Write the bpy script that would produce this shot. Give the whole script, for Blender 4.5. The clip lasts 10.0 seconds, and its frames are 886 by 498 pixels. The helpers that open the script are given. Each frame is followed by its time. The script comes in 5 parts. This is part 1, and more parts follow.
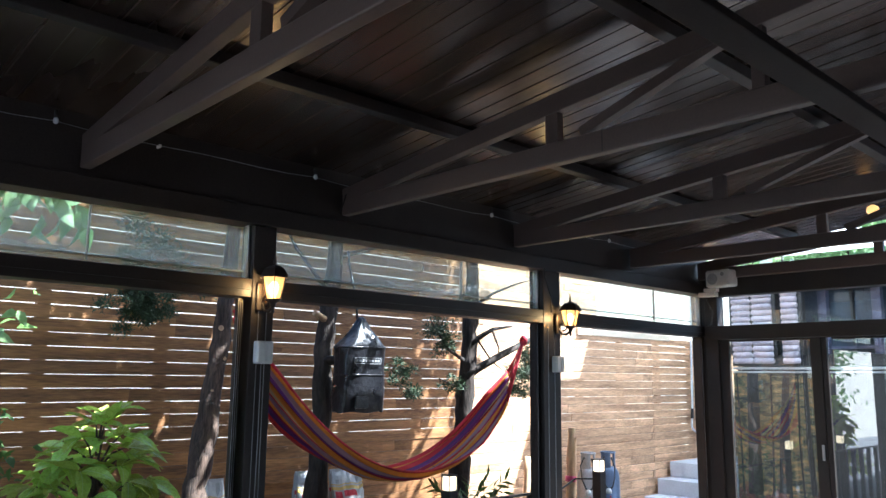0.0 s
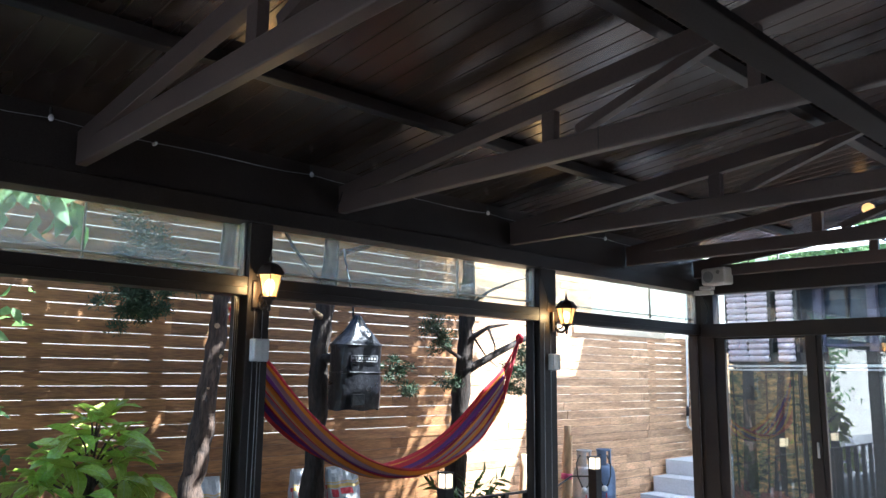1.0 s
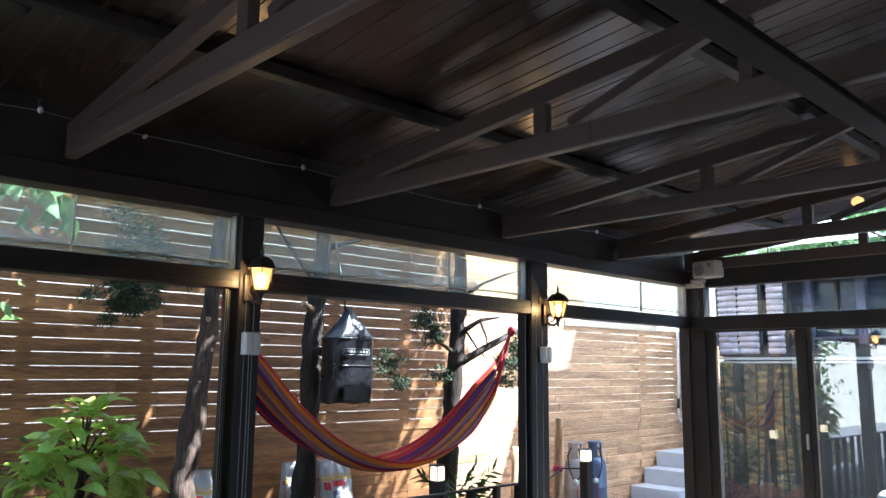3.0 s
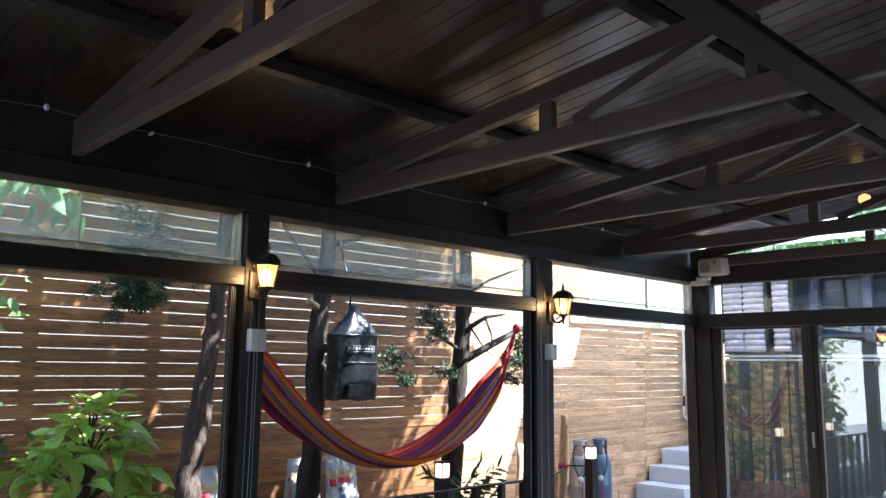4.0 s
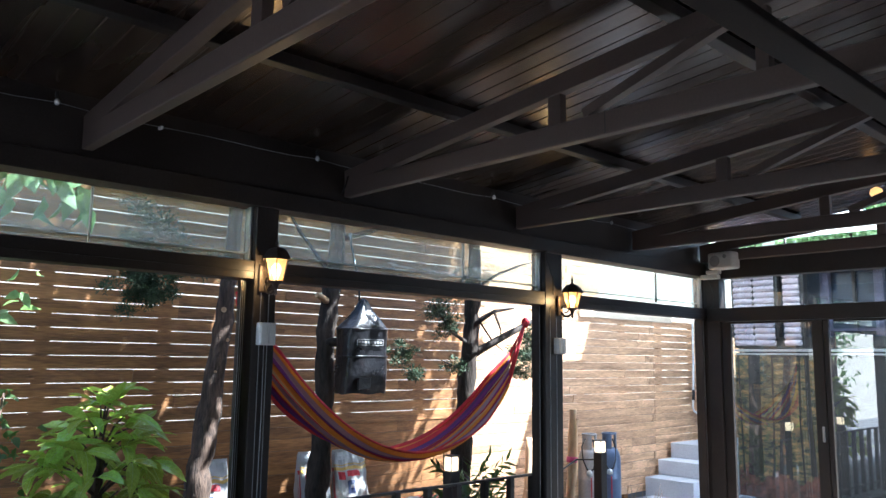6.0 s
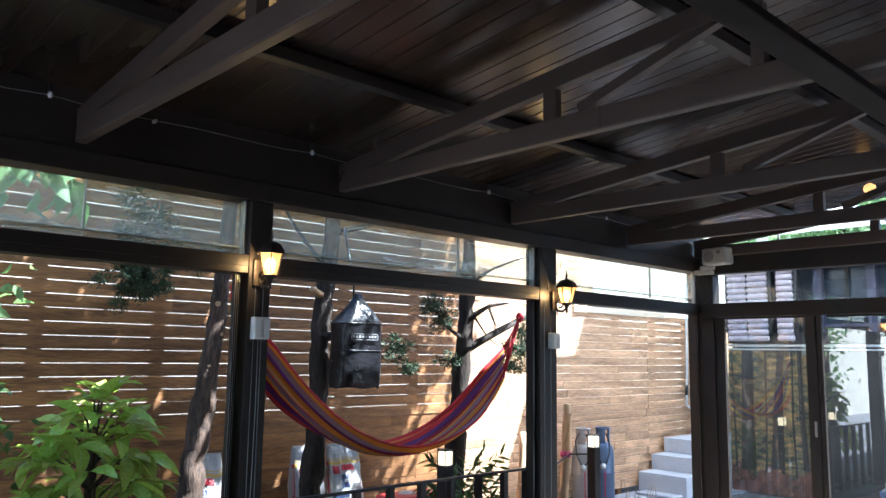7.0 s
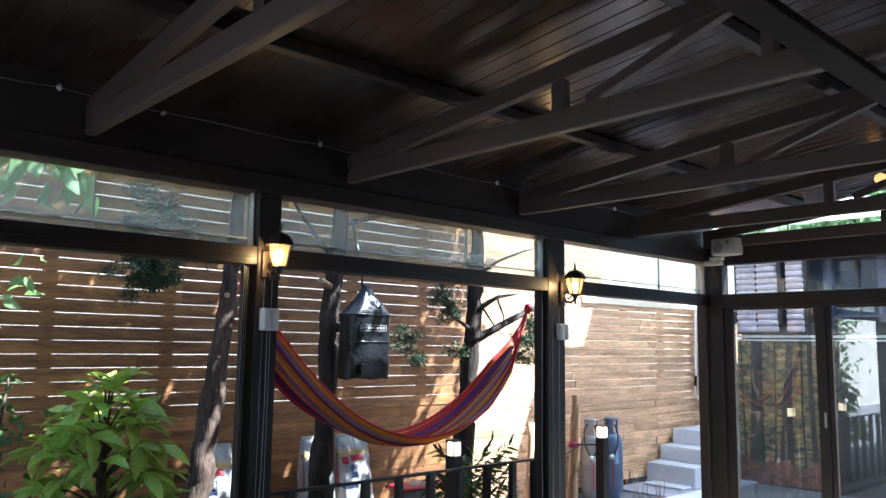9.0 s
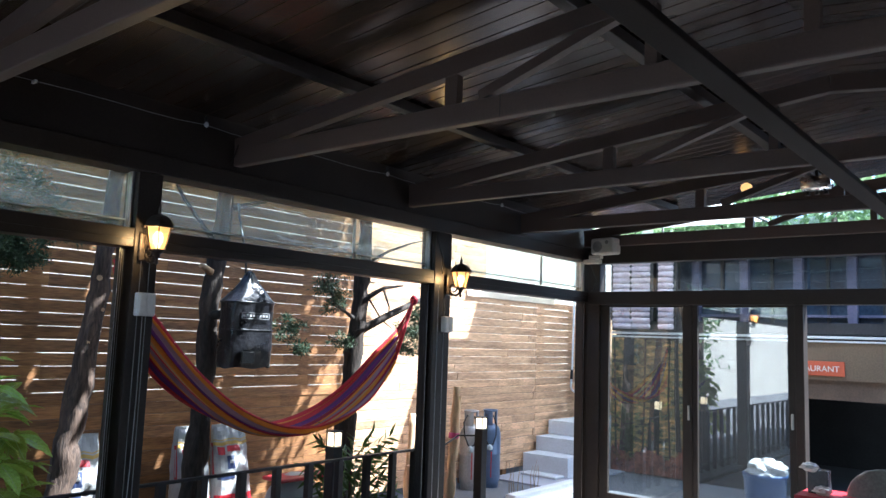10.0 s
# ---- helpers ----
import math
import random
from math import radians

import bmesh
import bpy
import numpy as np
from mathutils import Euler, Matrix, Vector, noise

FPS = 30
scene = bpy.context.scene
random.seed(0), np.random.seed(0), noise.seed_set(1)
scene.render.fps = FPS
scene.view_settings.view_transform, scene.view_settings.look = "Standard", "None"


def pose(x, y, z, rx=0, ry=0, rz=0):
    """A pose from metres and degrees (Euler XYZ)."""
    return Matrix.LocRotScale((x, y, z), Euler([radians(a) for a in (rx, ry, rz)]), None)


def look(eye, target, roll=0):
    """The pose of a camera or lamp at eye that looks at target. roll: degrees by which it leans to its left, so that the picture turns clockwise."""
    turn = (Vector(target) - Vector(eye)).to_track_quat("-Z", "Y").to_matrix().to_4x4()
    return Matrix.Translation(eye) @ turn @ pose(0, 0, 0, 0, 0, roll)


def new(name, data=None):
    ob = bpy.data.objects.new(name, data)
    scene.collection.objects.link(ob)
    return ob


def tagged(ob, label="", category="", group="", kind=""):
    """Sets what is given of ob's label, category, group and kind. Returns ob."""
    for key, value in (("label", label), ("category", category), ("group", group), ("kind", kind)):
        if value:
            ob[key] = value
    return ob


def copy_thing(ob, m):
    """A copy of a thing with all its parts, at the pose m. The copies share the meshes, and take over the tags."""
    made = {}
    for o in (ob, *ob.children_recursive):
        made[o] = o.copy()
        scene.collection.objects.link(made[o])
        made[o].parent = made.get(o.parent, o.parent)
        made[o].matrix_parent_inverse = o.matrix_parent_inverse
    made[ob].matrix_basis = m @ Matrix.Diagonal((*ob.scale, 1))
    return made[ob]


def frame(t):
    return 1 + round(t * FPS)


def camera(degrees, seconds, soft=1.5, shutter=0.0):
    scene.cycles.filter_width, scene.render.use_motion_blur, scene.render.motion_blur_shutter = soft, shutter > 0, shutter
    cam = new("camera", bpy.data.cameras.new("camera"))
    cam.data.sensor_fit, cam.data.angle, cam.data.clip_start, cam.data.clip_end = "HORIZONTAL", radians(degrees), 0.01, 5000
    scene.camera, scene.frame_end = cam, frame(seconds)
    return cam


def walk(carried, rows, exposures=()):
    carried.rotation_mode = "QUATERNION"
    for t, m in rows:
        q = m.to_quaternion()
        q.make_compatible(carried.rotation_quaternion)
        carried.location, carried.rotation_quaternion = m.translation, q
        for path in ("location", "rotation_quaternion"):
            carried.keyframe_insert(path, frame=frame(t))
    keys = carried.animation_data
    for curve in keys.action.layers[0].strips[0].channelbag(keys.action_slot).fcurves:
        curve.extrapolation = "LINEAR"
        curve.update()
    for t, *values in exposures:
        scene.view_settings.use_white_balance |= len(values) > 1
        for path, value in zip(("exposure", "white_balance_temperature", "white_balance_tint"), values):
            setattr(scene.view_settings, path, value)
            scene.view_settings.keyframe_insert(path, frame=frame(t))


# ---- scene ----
cam = camera(59.35, 10.0, soft=1.5)
PATH = [
    (0.0, pose(0, 0, 1.6, 99.459, -0.671, -42.983)),
    (0.5, pose(0, 0, 1.6, 99.429, -0.595, -43.187)),
    (1.0, pose(0, 0, 1.6, 99.298, -0.671, -43.261)),
    (1.5, pose(0, 0, 1.6, 99.137, -0.551, -43.290)),
    (2.0, pose(0, 0, 1.6, 98.963, -0.518, -43.587)),
    (2.5, pose(0, 0, 1.6, 98.898, -0.553, -43.894)),
    (4.0, pose(0, 0, 1.6, 98.588, -0.673, -43.483)),
    (4.5, pose(0, 0, 1.6, 98.546, -0.783, -43.221)),
    (5.0, pose(0, 0, 1.6, 98.438, -0.681, -42.885)),
    (5.5, pose(0, 0, 1.6, 98.259, -0.702, -42.688)),
    (7.0, pose(0, 0, 1.6, 97.746, -0.872, -43.245)),
    (7.5, pose(0, 0, 1.6, 97.417, -1.070, -43.030)),
    (8.0, pose(0, 0, 1.6, 97.248, -1.110, -42.716)),
    (8.5, pose(0, 0, 1.6, 97.058, -1.092, -42.813)),
    (9.0, pose(0, 0, 1.6, 97.085, -0.839, -42.631)),
    (9.5, pose(0, 0, 1.6, 96.680, -0.942, -43.934)),
    (10.0, pose(0, 0, 1.6, 96.641, -1.977, -51.062)),
]
EXPOSURE, KELVIN, TINT = 2.88, 5300, 5
walk(cam, PATH, [(0, EXPOSURE, KELVIN, TINT), (6, EXPOSURE, KELVIN, TINT), (9, EXPOSURE - 0.08, KELVIN, TINT), (10, EXPOSURE - 0.2, KELVIN, TINT)])

# ---- daylight: high sun slightly behind the camera's side of the fence ----
SUN_WAY = Vector((-0.42, 0.50, -1.0)).normalized()
world = bpy.data.worlds.new("daylight")
scene.world = world
world.use_nodes = True
wn = world.node_tree.nodes
sky = wn.new("ShaderNodeTexSky")
sky.sky_type, sky.sun_disc = "NISHITA", False
sky.sun_elevation = math.asin(-SUN_WAY.z)
sky.sun_rotation = math.atan2(-SUN_WAY.x, -SUN_WAY.y)
sky.air_density, sky.dust_density = 1.0, 2.0
wn["Background"].inputs["Strength"].default_value = 0.108
world.node_tree.links.new(sky.outputs[0], wn["Background"].inputs["Color"])
sun = new("sun", bpy.data.lights.new("sun", "SUN"))
sun.data.energy, sun.data.angle, sun.data.color = 5.0, radians(0.6), (1.0, 0.96, 0.90)
sun.matrix_world = look((0, 0, 12), Vector((0, 0, 12)) + SUN_WAY)

# ---- materials ----
def material(name, colour, rough=0.6, metal=0.0, vary=0.25, scale=6.0, bump=0.15, fine=60.0, stretch=(1, 1, 1), spread=0.0, tint=None, gloss=0.5):
    """A surface with large stains, fine grain and relief; spread varies it from piece to piece."""
    m = bpy.data.materials.new(name)
    m.use_nodes = True
    n, l = m.node_tree.nodes, m.node_tree.links
    b = n["Principled BSDF"]
    b.inputs["Metallic"].default_value = metal
    b.inputs["Specular IOR Level"].default_value = gloss
    tc, mp = n.new("ShaderNodeTexCoord"), n.new("ShaderNodeMapping")
    mp.inputs["Scale"].default_value = stretch
    l.new(tc.outputs["Object"], mp.inputs["Vector"])
    big, small = n.new("ShaderNodeTexNoise"), n.new("ShaderNodeTexNoise")
    big.inputs["Scale"].default_value, big.inputs["Detail"].default_value = scale, 4
    small.inputs["Scale"].default_value, small.inputs["Detail"].default_value = fine, 6
    info = n.new("ShaderNodeObjectInfo")
    shift = n.new("ShaderNodeVectorMath")
    shift.operation = "MULTIPLY_ADD"
    shift.inputs[1].default_value = (37, 53, 71)
    comb = n.new("ShaderNodeCombineXYZ")
    for k in range(3):
        l.new(info.outputs["Random"], comb.inputs[k])
    l.new(comb.outputs[0], shift.inputs[0])
    l.new(mp.outputs[0], shift.inputs[2])
    l.new(shift.outputs[0], big.inputs["Vector"])
    l.new(shift.outputs[0], small.inputs["Vector"])
    mix = n.new("ShaderNodeMix")
    mix.data_type = "RGBA"
    low = tuple(c * (1 - vary) for c in colour)
    high = tuple(min(1, c * (1 + vary)) for c in (tint or colour))
    mix.inputs[6].default_value, mix.inputs[7].default_value = (*low, 1), (*high, 1)
    add = n.new("ShaderNodeMath")
    add.operation = "MULTIPLY_ADD"
    add.inputs[1].default_value = 0.5
    half = n.new("ShaderNodeMath")
    half.operation = "MULTIPLY"
    half.inputs[1].default_value = 0.5
    l.new(small.outputs["Fac"], half.inputs[0])
    l.new(big.outputs["Fac"], add.inputs[0])
    l.new(half.outputs[0], add.inputs[2])
    ramp = n.new("ShaderNodeMapRange")
    ramp.inputs[1].default_value, ramp.inputs[2].default_value = 0.35, 0.65
    l.new(add.outputs[0], ramp.inputs[0])
    l.new(ramp.outputs[0], mix.inputs[0])
    hsv = n.new("ShaderNodeHueSaturation")
    val = n.new("ShaderNodeMapRange")
    val.inputs[3].default_value, val.inputs[4].default_value = 1 - spread, 1 + spread
    l.new(info.outputs["Random"], val.inputs[0])
    l.new(val.outputs[0], hsv.inputs["Value"])
    l.new(mix.outputs[2], hsv.inputs["Color"])
    l.new(hsv.outputs[0], b.inputs["Base Color"])
    rr = n.new("ShaderNodeMapRange")
    rr.inputs[3].default_value, rr.inputs[4].default_value = max(0.02, rough - 0.1), min(1, rough + 0.1)
    l.new(big.outputs["Fac"], rr.inputs[0])
    l.new(rr.outputs[0], b.inputs["Roughness"])
    if bump:
        bp = n.new("ShaderNodeBump")
        bp.inputs["Strength"].default_value, bp.inputs["Distance"].default_value = bump, 0.01
        l.new(small.outputs["Fac"], bp.inputs["Height"])
        l.new(bp.outputs[0], b.inputs["Normal"])
    return m


def glass(name, rough, tint, mixing, mirror=0.03):
    """A thin pane: mostly clear, with a mirror coat and a pale haze that stands in for glare."""
    m = bpy.data.materials.new(name)
    m.use_nodes = True
    n, l = m.node_tree.nodes, m.node_tree.links
    n.remove(n["Principled BSDF"])
    clear, coat, haze = n.new("ShaderNodeBsdfTransparent"), n.new("ShaderNodeBsdfGlossy"), n.new("ShaderNodeBsdfTranslucent")
    clear.inputs[0].default_value = (*tint, 1)
    coat.inputs["Roughness"].default_value = rough
    haze.inputs[0].default_value = (0.84, 0.81, 0.72, 1)
    lw, pw = n.new("ShaderNodeLayerWeight"), n.new("ShaderNodeMath")
    pw.operation, pw.inputs[1].default_value = "POWER", 4.0
    l.new(lw.outputs["Facing"], pw.inputs[0])
    fr = n.new("ShaderNodeMapRange")
    fr.inputs[3].default_value, fr.inputs[4].default_value = mirror, 0.75
    l.new(pw.outputs[0], fr.inputs[0])
    a, b = n.new("ShaderNodeMixShader"), n.new("ShaderNodeMixShader")
    l.new(fr.outputs[0], a.inputs[0])
    l.new(clear.outputs[0], a.inputs[1])
    l.new(coat.outputs[0], a.inputs[2])
    no = n.new("ShaderNodeTexNoise")
    no.inputs["Scale"].default_value, no.inputs["Detail"].default_value = 3.0, 6
    mr = n.new("ShaderNodeMapRange")
    mr.inputs[1].default_value, mr.inputs[2].default_value, mr.inputs[3].default_value, mr.inputs[4].default_value = 0.35, 0.75, mixing * 0.5, mixing * 1.5
    l.new(no.outputs["Fac"], mr.inputs[0])
    l.new(mr.outputs[0], b.inputs[0])
    l.new(a.outputs[0], b.inputs[1])
    l.new(haze.outputs[0], b.inputs[2])
    l.new(b.outputs[0], n["Material Output"].inputs[0])
    return m


def glow(name, colour, strength):
    m = bpy.data.materials.new(name)
    m.use_nodes = True
    b = m.node_tree.nodes["Principled BSDF"]
    b.inputs["Base Color"].default_value = (*colour, 1)
    b.inputs["Emission Color"].default_value = (*colour, 1)
    b.inputs["Emission Strength"].default_value = strength
    return m


STEEL = material("painted_steel", (0.098, 0.071, 0.059), 0.46, 0.0, 0.12, 2, 0.03, 90, spread=0.08, gloss=0.4)
FRAME = material("dark_frame", (0.027, 0.021, 0.0175), 0.45, 0.0, 0.3, 4, 0.05, 120, gloss=0.35)
BEAM = material("beam_paint", (0.017, 0.013, 0.011), 0.7, 0.0, 0.3, 3, 0.05, 90, gloss=0.2)
PURLIN = material("purlin_paint", (0.03, 0.023, 0.019), 0.5, 0.0, 0.3, 3, 0.05, 90)
ROOFM = material("roof_sheet", (0.078, 0.054, 0.040), 0.25, 0.5, 0.2, 2.5, 0.02, 25, (1, 0.15, 1))
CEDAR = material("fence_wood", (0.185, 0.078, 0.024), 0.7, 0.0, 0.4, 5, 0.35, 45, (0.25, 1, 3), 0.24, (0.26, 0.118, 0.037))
# Paler boards of the tight right section; the colour also stands in for sunlight.
SUNLITCEDAR = material("sunlit_pale_fence_wood", (0.49, 0.275, 0.14), 0.75, 0.0, 0.34, 5, 0.4, 45, (0.25, 1, 3), 0.16, (0.63, 0.395, 0.225))
BARK = material("bark", (0.066, 0.042, 0.029), 0.9, 0.0, 0.8, 26, 1.0, 70, (1, 1, 0.16))
DARKBARK = material("dark_bark", (0.036, 0.025, 0.018), 0.9, 0.0, 0.7, 20, 1.0, 50, (1, 1, 0.25))
CONCRETE = material("concrete", (0.52, 0.53, 0.55), 0.85, 0.0, 0.15, 2, 0.2, 80)
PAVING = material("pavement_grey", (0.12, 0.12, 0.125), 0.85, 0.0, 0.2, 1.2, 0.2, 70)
PLASTER = material("white_plaster", (0.78, 0.76, 0.70), 0.85, 0.0, 0.08, 1.5, 0.1, 60)
DECK = material("floor_boards", (0.36, 0.29, 0.23), 0.6, 0.0, 0.3, 3, 0.2, 50, (1, 0.2, 1))
WHITE = material("white_plastic", (0.78, 0.78, 0.76), 0.4, 0.0, 0.06, 5, 0.03, 60)
# Pale haze in the transom glass stands in for glare and reflections.
PANE = glass("hazy_pane", 0.03, (0.90, 0.97, 0.95), 0.22, 0.03)
DOORPANE = glass("door_pane", 0.01, (0.88, 0.92, 0.93), 0.004, 0.19)

def cloth(name, colour, through_part):
    """Woven cloth that lets part of the light through."""
    m = material(name, colour, 0.9, 0, 0.08, 5, 0.1, 90)
    n, l = m.node_tree.nodes, m.node_tree.links
    tr, mx = n.new("ShaderNodeBsdfTranslucent"), n.new("ShaderNodeMixShader")
    tr.inputs[0].default_value = (*colour, 1)
    mx.inputs[0].default_value = through_part
    l.new(n["Principled BSDF"].outputs[0], mx.inputs[1])
    l.new(tr.outputs[0], mx.inputs[2])
    l.new(mx.outputs[0], n["Material Output"].inputs[0])
    return m


# ---- building helpers ----
def box(bm, x0, x1, y0, y1, z0, z1, bevel=0.0, m=None):
    r = bmesh.ops.create_cube(bm, size=1.0)
    t = Matrix.Translation(((x0 + x1) / 2, (y0 + y1) / 2, (z0 + z1) / 2)) @ Matrix.Diagonal((x1 - x0, y1 - y0, z1 - z0, 1))
    bmesh.ops.transform(bm, matrix=(m @ t) if m else t, verts=r["verts"])
    if bevel:
        e = {ed for v in r["verts"] for ed in v.link_edges}
        bmesh.ops.bevel(bm, geom=list(e), offset=bevel, segments=2, affect="EDGES", profile=0.5)
    return bm


def bar(bm, a, b, w, h, bevel=0.0, side=(0, 0, 1)):
    """A rectangular bar from a to b; w across, h along side."""
    a, b = Vector(a), Vector(b)
    d = b - a
    x = d.normalized()
    z = (Vector(side) - x * x.dot(Vector(side))).normalized()
    y = z.cross(x)
    m = Matrix((x, y, z)).transposed().to_4x4()
    m.translation = (a + b) / 2
    return box(bm, -d.length / 2, d.length / 2, -w / 2, w / 2, -h / 2, h / 2, bevel, m)


def tube(bm, pts, radii, sides=10, rough=0.0, cap=True):
    """A tapered tube along points."""
    pts = [Vector(p) for p in pts]
    rings = []
    u = None
    for i, p in enumerate(pts):
        d = (pts[min(i + 1, len(pts) - 1)] - pts[max(i - 1, 0)]).normalized()
        if u is None:
            u = d.orthogonal().normalized()
        u = (u - d * d.dot(u)).normalized()
        v = d.cross(u)
        r = radii[i] if hasattr(radii, "__len__") else radii
        ring = []
        for k in range(sides):
            a = 2 * math.pi * k / sides
            q = r * (1 + rough * noise.noise(Vector((math.cos(a) * 1.5, math.sin(a) * 1.5, p.z * 6 + p.x * 3))))
            ring.append(bm.verts.new(p + (u * math.cos(a) + v * math.sin(a)) * q))
        rings.append(ring)
    for r0, r1 in zip(rings, rings[1:]):
        for k in range(sides):
            f = bm.faces.new((r0[k], r0[(k + 1) % sides], r1[(k + 1) % sides], r1[k]))
            f.smooth = True
    if cap:
        bm.faces.new(rings[0][::-1])
        bm.faces.new(rings[-1])
    return bm


def lathe(bm, profile, at=(0, 0, 0), sides=20):
    """Turn a profile of (radius, height) round the vertical."""
    rings = [[bm.verts.new((at[0] + r * math.cos(2 * math.pi * k / sides), at[1] + r * math.sin(2 * math.pi * k / sides), at[2] + z)) for k in range(sides)] for r, z in profile]
    for r0, r1 in zip(rings, rings[1:]):
        for k in range(sides):
            bm.faces.new((r0[k], r0[(k + 1) % sides], r1[(k + 1) % sides], r1[k])).smooth = True
    bm.faces.new(rings[0][::-1])
    bm.faces.new(rings[-1])
    return bm


def mesh_of(name, bm, mat):
    me = bpy.data.meshes.new(name)
    bmesh.ops.recalc_face_normals(bm, faces=bm.faces)
    bm.to_mesh(me)
    bm.free()
    me.materials.append(mat)
    return me


def part(name, bm, mat, parent=None, label=""):
    ob = new(name, mesh_of(name, bm, mat))
    if parent:
        ob.parent = parent
    if label:
        ob["label"] = label
    return ob


def nest(t, parent_name, *names):
    """Hang the parts of a thing with those names under its part parent_name, as sub-parts."""
    base = lambda o: o.name.split(".")[0]
    hosts = [o for o in t.children if base(o) == parent_name]
    for o in list(t.children):
        if base(o) in names:
            o.parent = hosts[0]


def thing(name, label, category, at=(0, 0, 0), group="", kind=""):
    return_ob = new(name)
    return_ob.location = at
    return tagged(return_ob, label, category, group, kind)


B = bmesh.new

# ---- ground, floor, walls, roof ----
WY, EX = 3.5, 6.45           # inner faces of the glazed side wall and of the end wall
RIDGE, HALF = 0.85, 2.65     # middle of the room and half its width
BACK = -3.2
OY = 2 * RIDGE - WY          # the opposite side wall

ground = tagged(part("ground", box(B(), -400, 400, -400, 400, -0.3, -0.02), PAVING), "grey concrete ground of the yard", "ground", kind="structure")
# Slab cut to the bright strip by the steps; its paler colour imitates sun.
yard = tagged(part("pavement", box(B(), 7.75, 11.5, 4.6, 5.48, -0.02, 0.0, 0.004), material("sunlit_slab_concrete", (0.33, 0.33, 0.36), 0.85, 0, 0.15, 2, 0.2, 80)), "pale concrete strip beside the steps, sunlight put into its colour", "pavement", kind="structure")
floor = tagged(part("floor", box(B(), BACK, EX, OY, WY, -0.02, 0.02), DECK), "brown boarded floor of the glass room", "floor", kind="structure")


def slope_z(y, base):
    return base + (HALF - abs(y - RIDGE)) * 0.103


# roof sheets with standing ribs along the fall of the roof
def roof_sheet(sign):
    bm = B()
    x = BACK - 0.2
    y0, y1 = RIDGE, RIDGE + sign * (HALF + 0.35)
    prof = []
    while x < EX + 0.3:
        prof += [(x, 0), (x + 0.004, 0.0025), (x + 0.010, 0.0025), (x + 0.014, 0)]
        x += 0.10
    rows = []
    for top in (0, 0.06):
        for y in (y0, y1):
            rows.append([bm.verts.new((px, y, slope_z(y, 2.742) + (pz if top == 0 else top))) for px, pz in prof])
    for a, b in ((rows[0], rows[1]), (rows[2], rows[3]), (rows[0], rows[2]), (rows[1], rows[3])):
        for k in range(len(prof) - 1):
            bm.faces.new((a[k], a[k + 1], b[k + 1], b[k]))
    return tagged(part("ceiling", bm, ROOFM), "dark brown ribbed metal ceiling sheets", "ceiling", kind="structure")


roof_sheet(1)
roof_sheet(-1)

# purlins
for py in (2.66, 1.47):
    for s in (1, -1):
        y = RIDGE + s * (py - RIDGE)
        z = slope_z(y, 2.742)
        tagged(part("purlin", box(B(), BACK, EX, y - 0.03, y + 0.03, z - 0.062, z - 0.008, 0.004), PURLIN), "dark steel roof purlin", "purlin", kind="structure", group="roof purlins")

# longitudinal beam under the trusses
tagged(part("ridge_beam", box(B(), BACK, EX, 0.818, 0.915, 2.460, 2.4885, 0.004), BEAM), "dark painted steel beam below the trusses", "beam", kind="structure")


def truss():
    t = thing("roof_truss", "dark brown painted steel roof truss", "truss", group="roof trusses", kind="structure")
    part("bottom_chord", box(B(), -0.025, 0.025, OY, WY, 2.49, 2.585, 0.007), STEEL, t)
    for s in (1, -1):
        f = lambda y: RIDGE + s * (y - RIDGE)
        part("top_chord", bar(B(), (0, f(3.5), 2.60), (0, f(0.85), 2.873), 0.05, 0.085, 0.004), STEEL, t)
        part("web_post", box(B(), -0.02, 0.02, min(f(1.975), f(2.04)), max(f(1.975), f(2.04)), 2.585, 2.73), STEEL, t)
        part("web_post", box(B(), -0.02, 0.02, min(f(1.09), f(1.135)), max(f(1.09), f(1.135)), 2.585, 2.81), STEEL, t)
        part("web_brace", bar(B(), (0, f(1.86), 2.60), (0, f(1.24), 2.80), 0.04, 0.042), STEEL, t)
    return t


tr = truss()
tr.location.x = 1.10
for x in (-1.7, -0.3, 2.50, 3.93, 5.32, 6.38):
    made = copy_thing(tr, Matrix.Translation((x, 0, 0)))
    if x == 2.50:
        part("splice_joint", box(B(), -0.0262, -0.024, 1.746, 1.750, 2.492, 2.583), PURLIN, made)


# ---- glazed side wall ----
def wall_bar(name, x0, x1, z0, z1, y0=WY, y1=WY + 0.12, label="near-black steel wall framing", mat=None):
    return tagged(part(name, box(B(), x0, x1, y0, y1, z0, z1, 0.004), mat or FRAME), label, "wall frame", kind="structure")


POSTS = [(-0.52, -0.36), (1.945, 2.072), (4.215, 4.40), (6.45, 6.57)]
wall_bar("wall_header", BACK, EX + 0.12, 2.46, 2.76, WY + 0.02, WY + 0.14)
wall_bar("wall_header", BACK, EX + 0.12, 2.365, 2.46, WY - 0.012, WY + 0.14)
for a, b in POSTS:
    wall_bar("wall_post", a, b, 0.0, 2.362, WY, WY + 0.13)
bays = [(BACK, -0.52), (-0.36, 1.945), (2.072, 4.215), (4.40, 6.45)]
for a, b in bays:
    wall_bar("wall_rail", a, b, 1.99, 2.085, WY + 0.003, WY + 0.12)
    wall_bar("wall_rail", a, b, 0.0, 0.06, WY + 0.003, WY + 0.12)

# ---- glazed end wall ----
def end_bar(name, y0, y1, z0, z1, x0=EX, x1=EX + 0.12):
    return tagged(part(name, box(B(), x0, x1, y0, y1, z0, z1, 0.004), FRAME), "near-black steel wall framing", "wall frame", kind="structure")


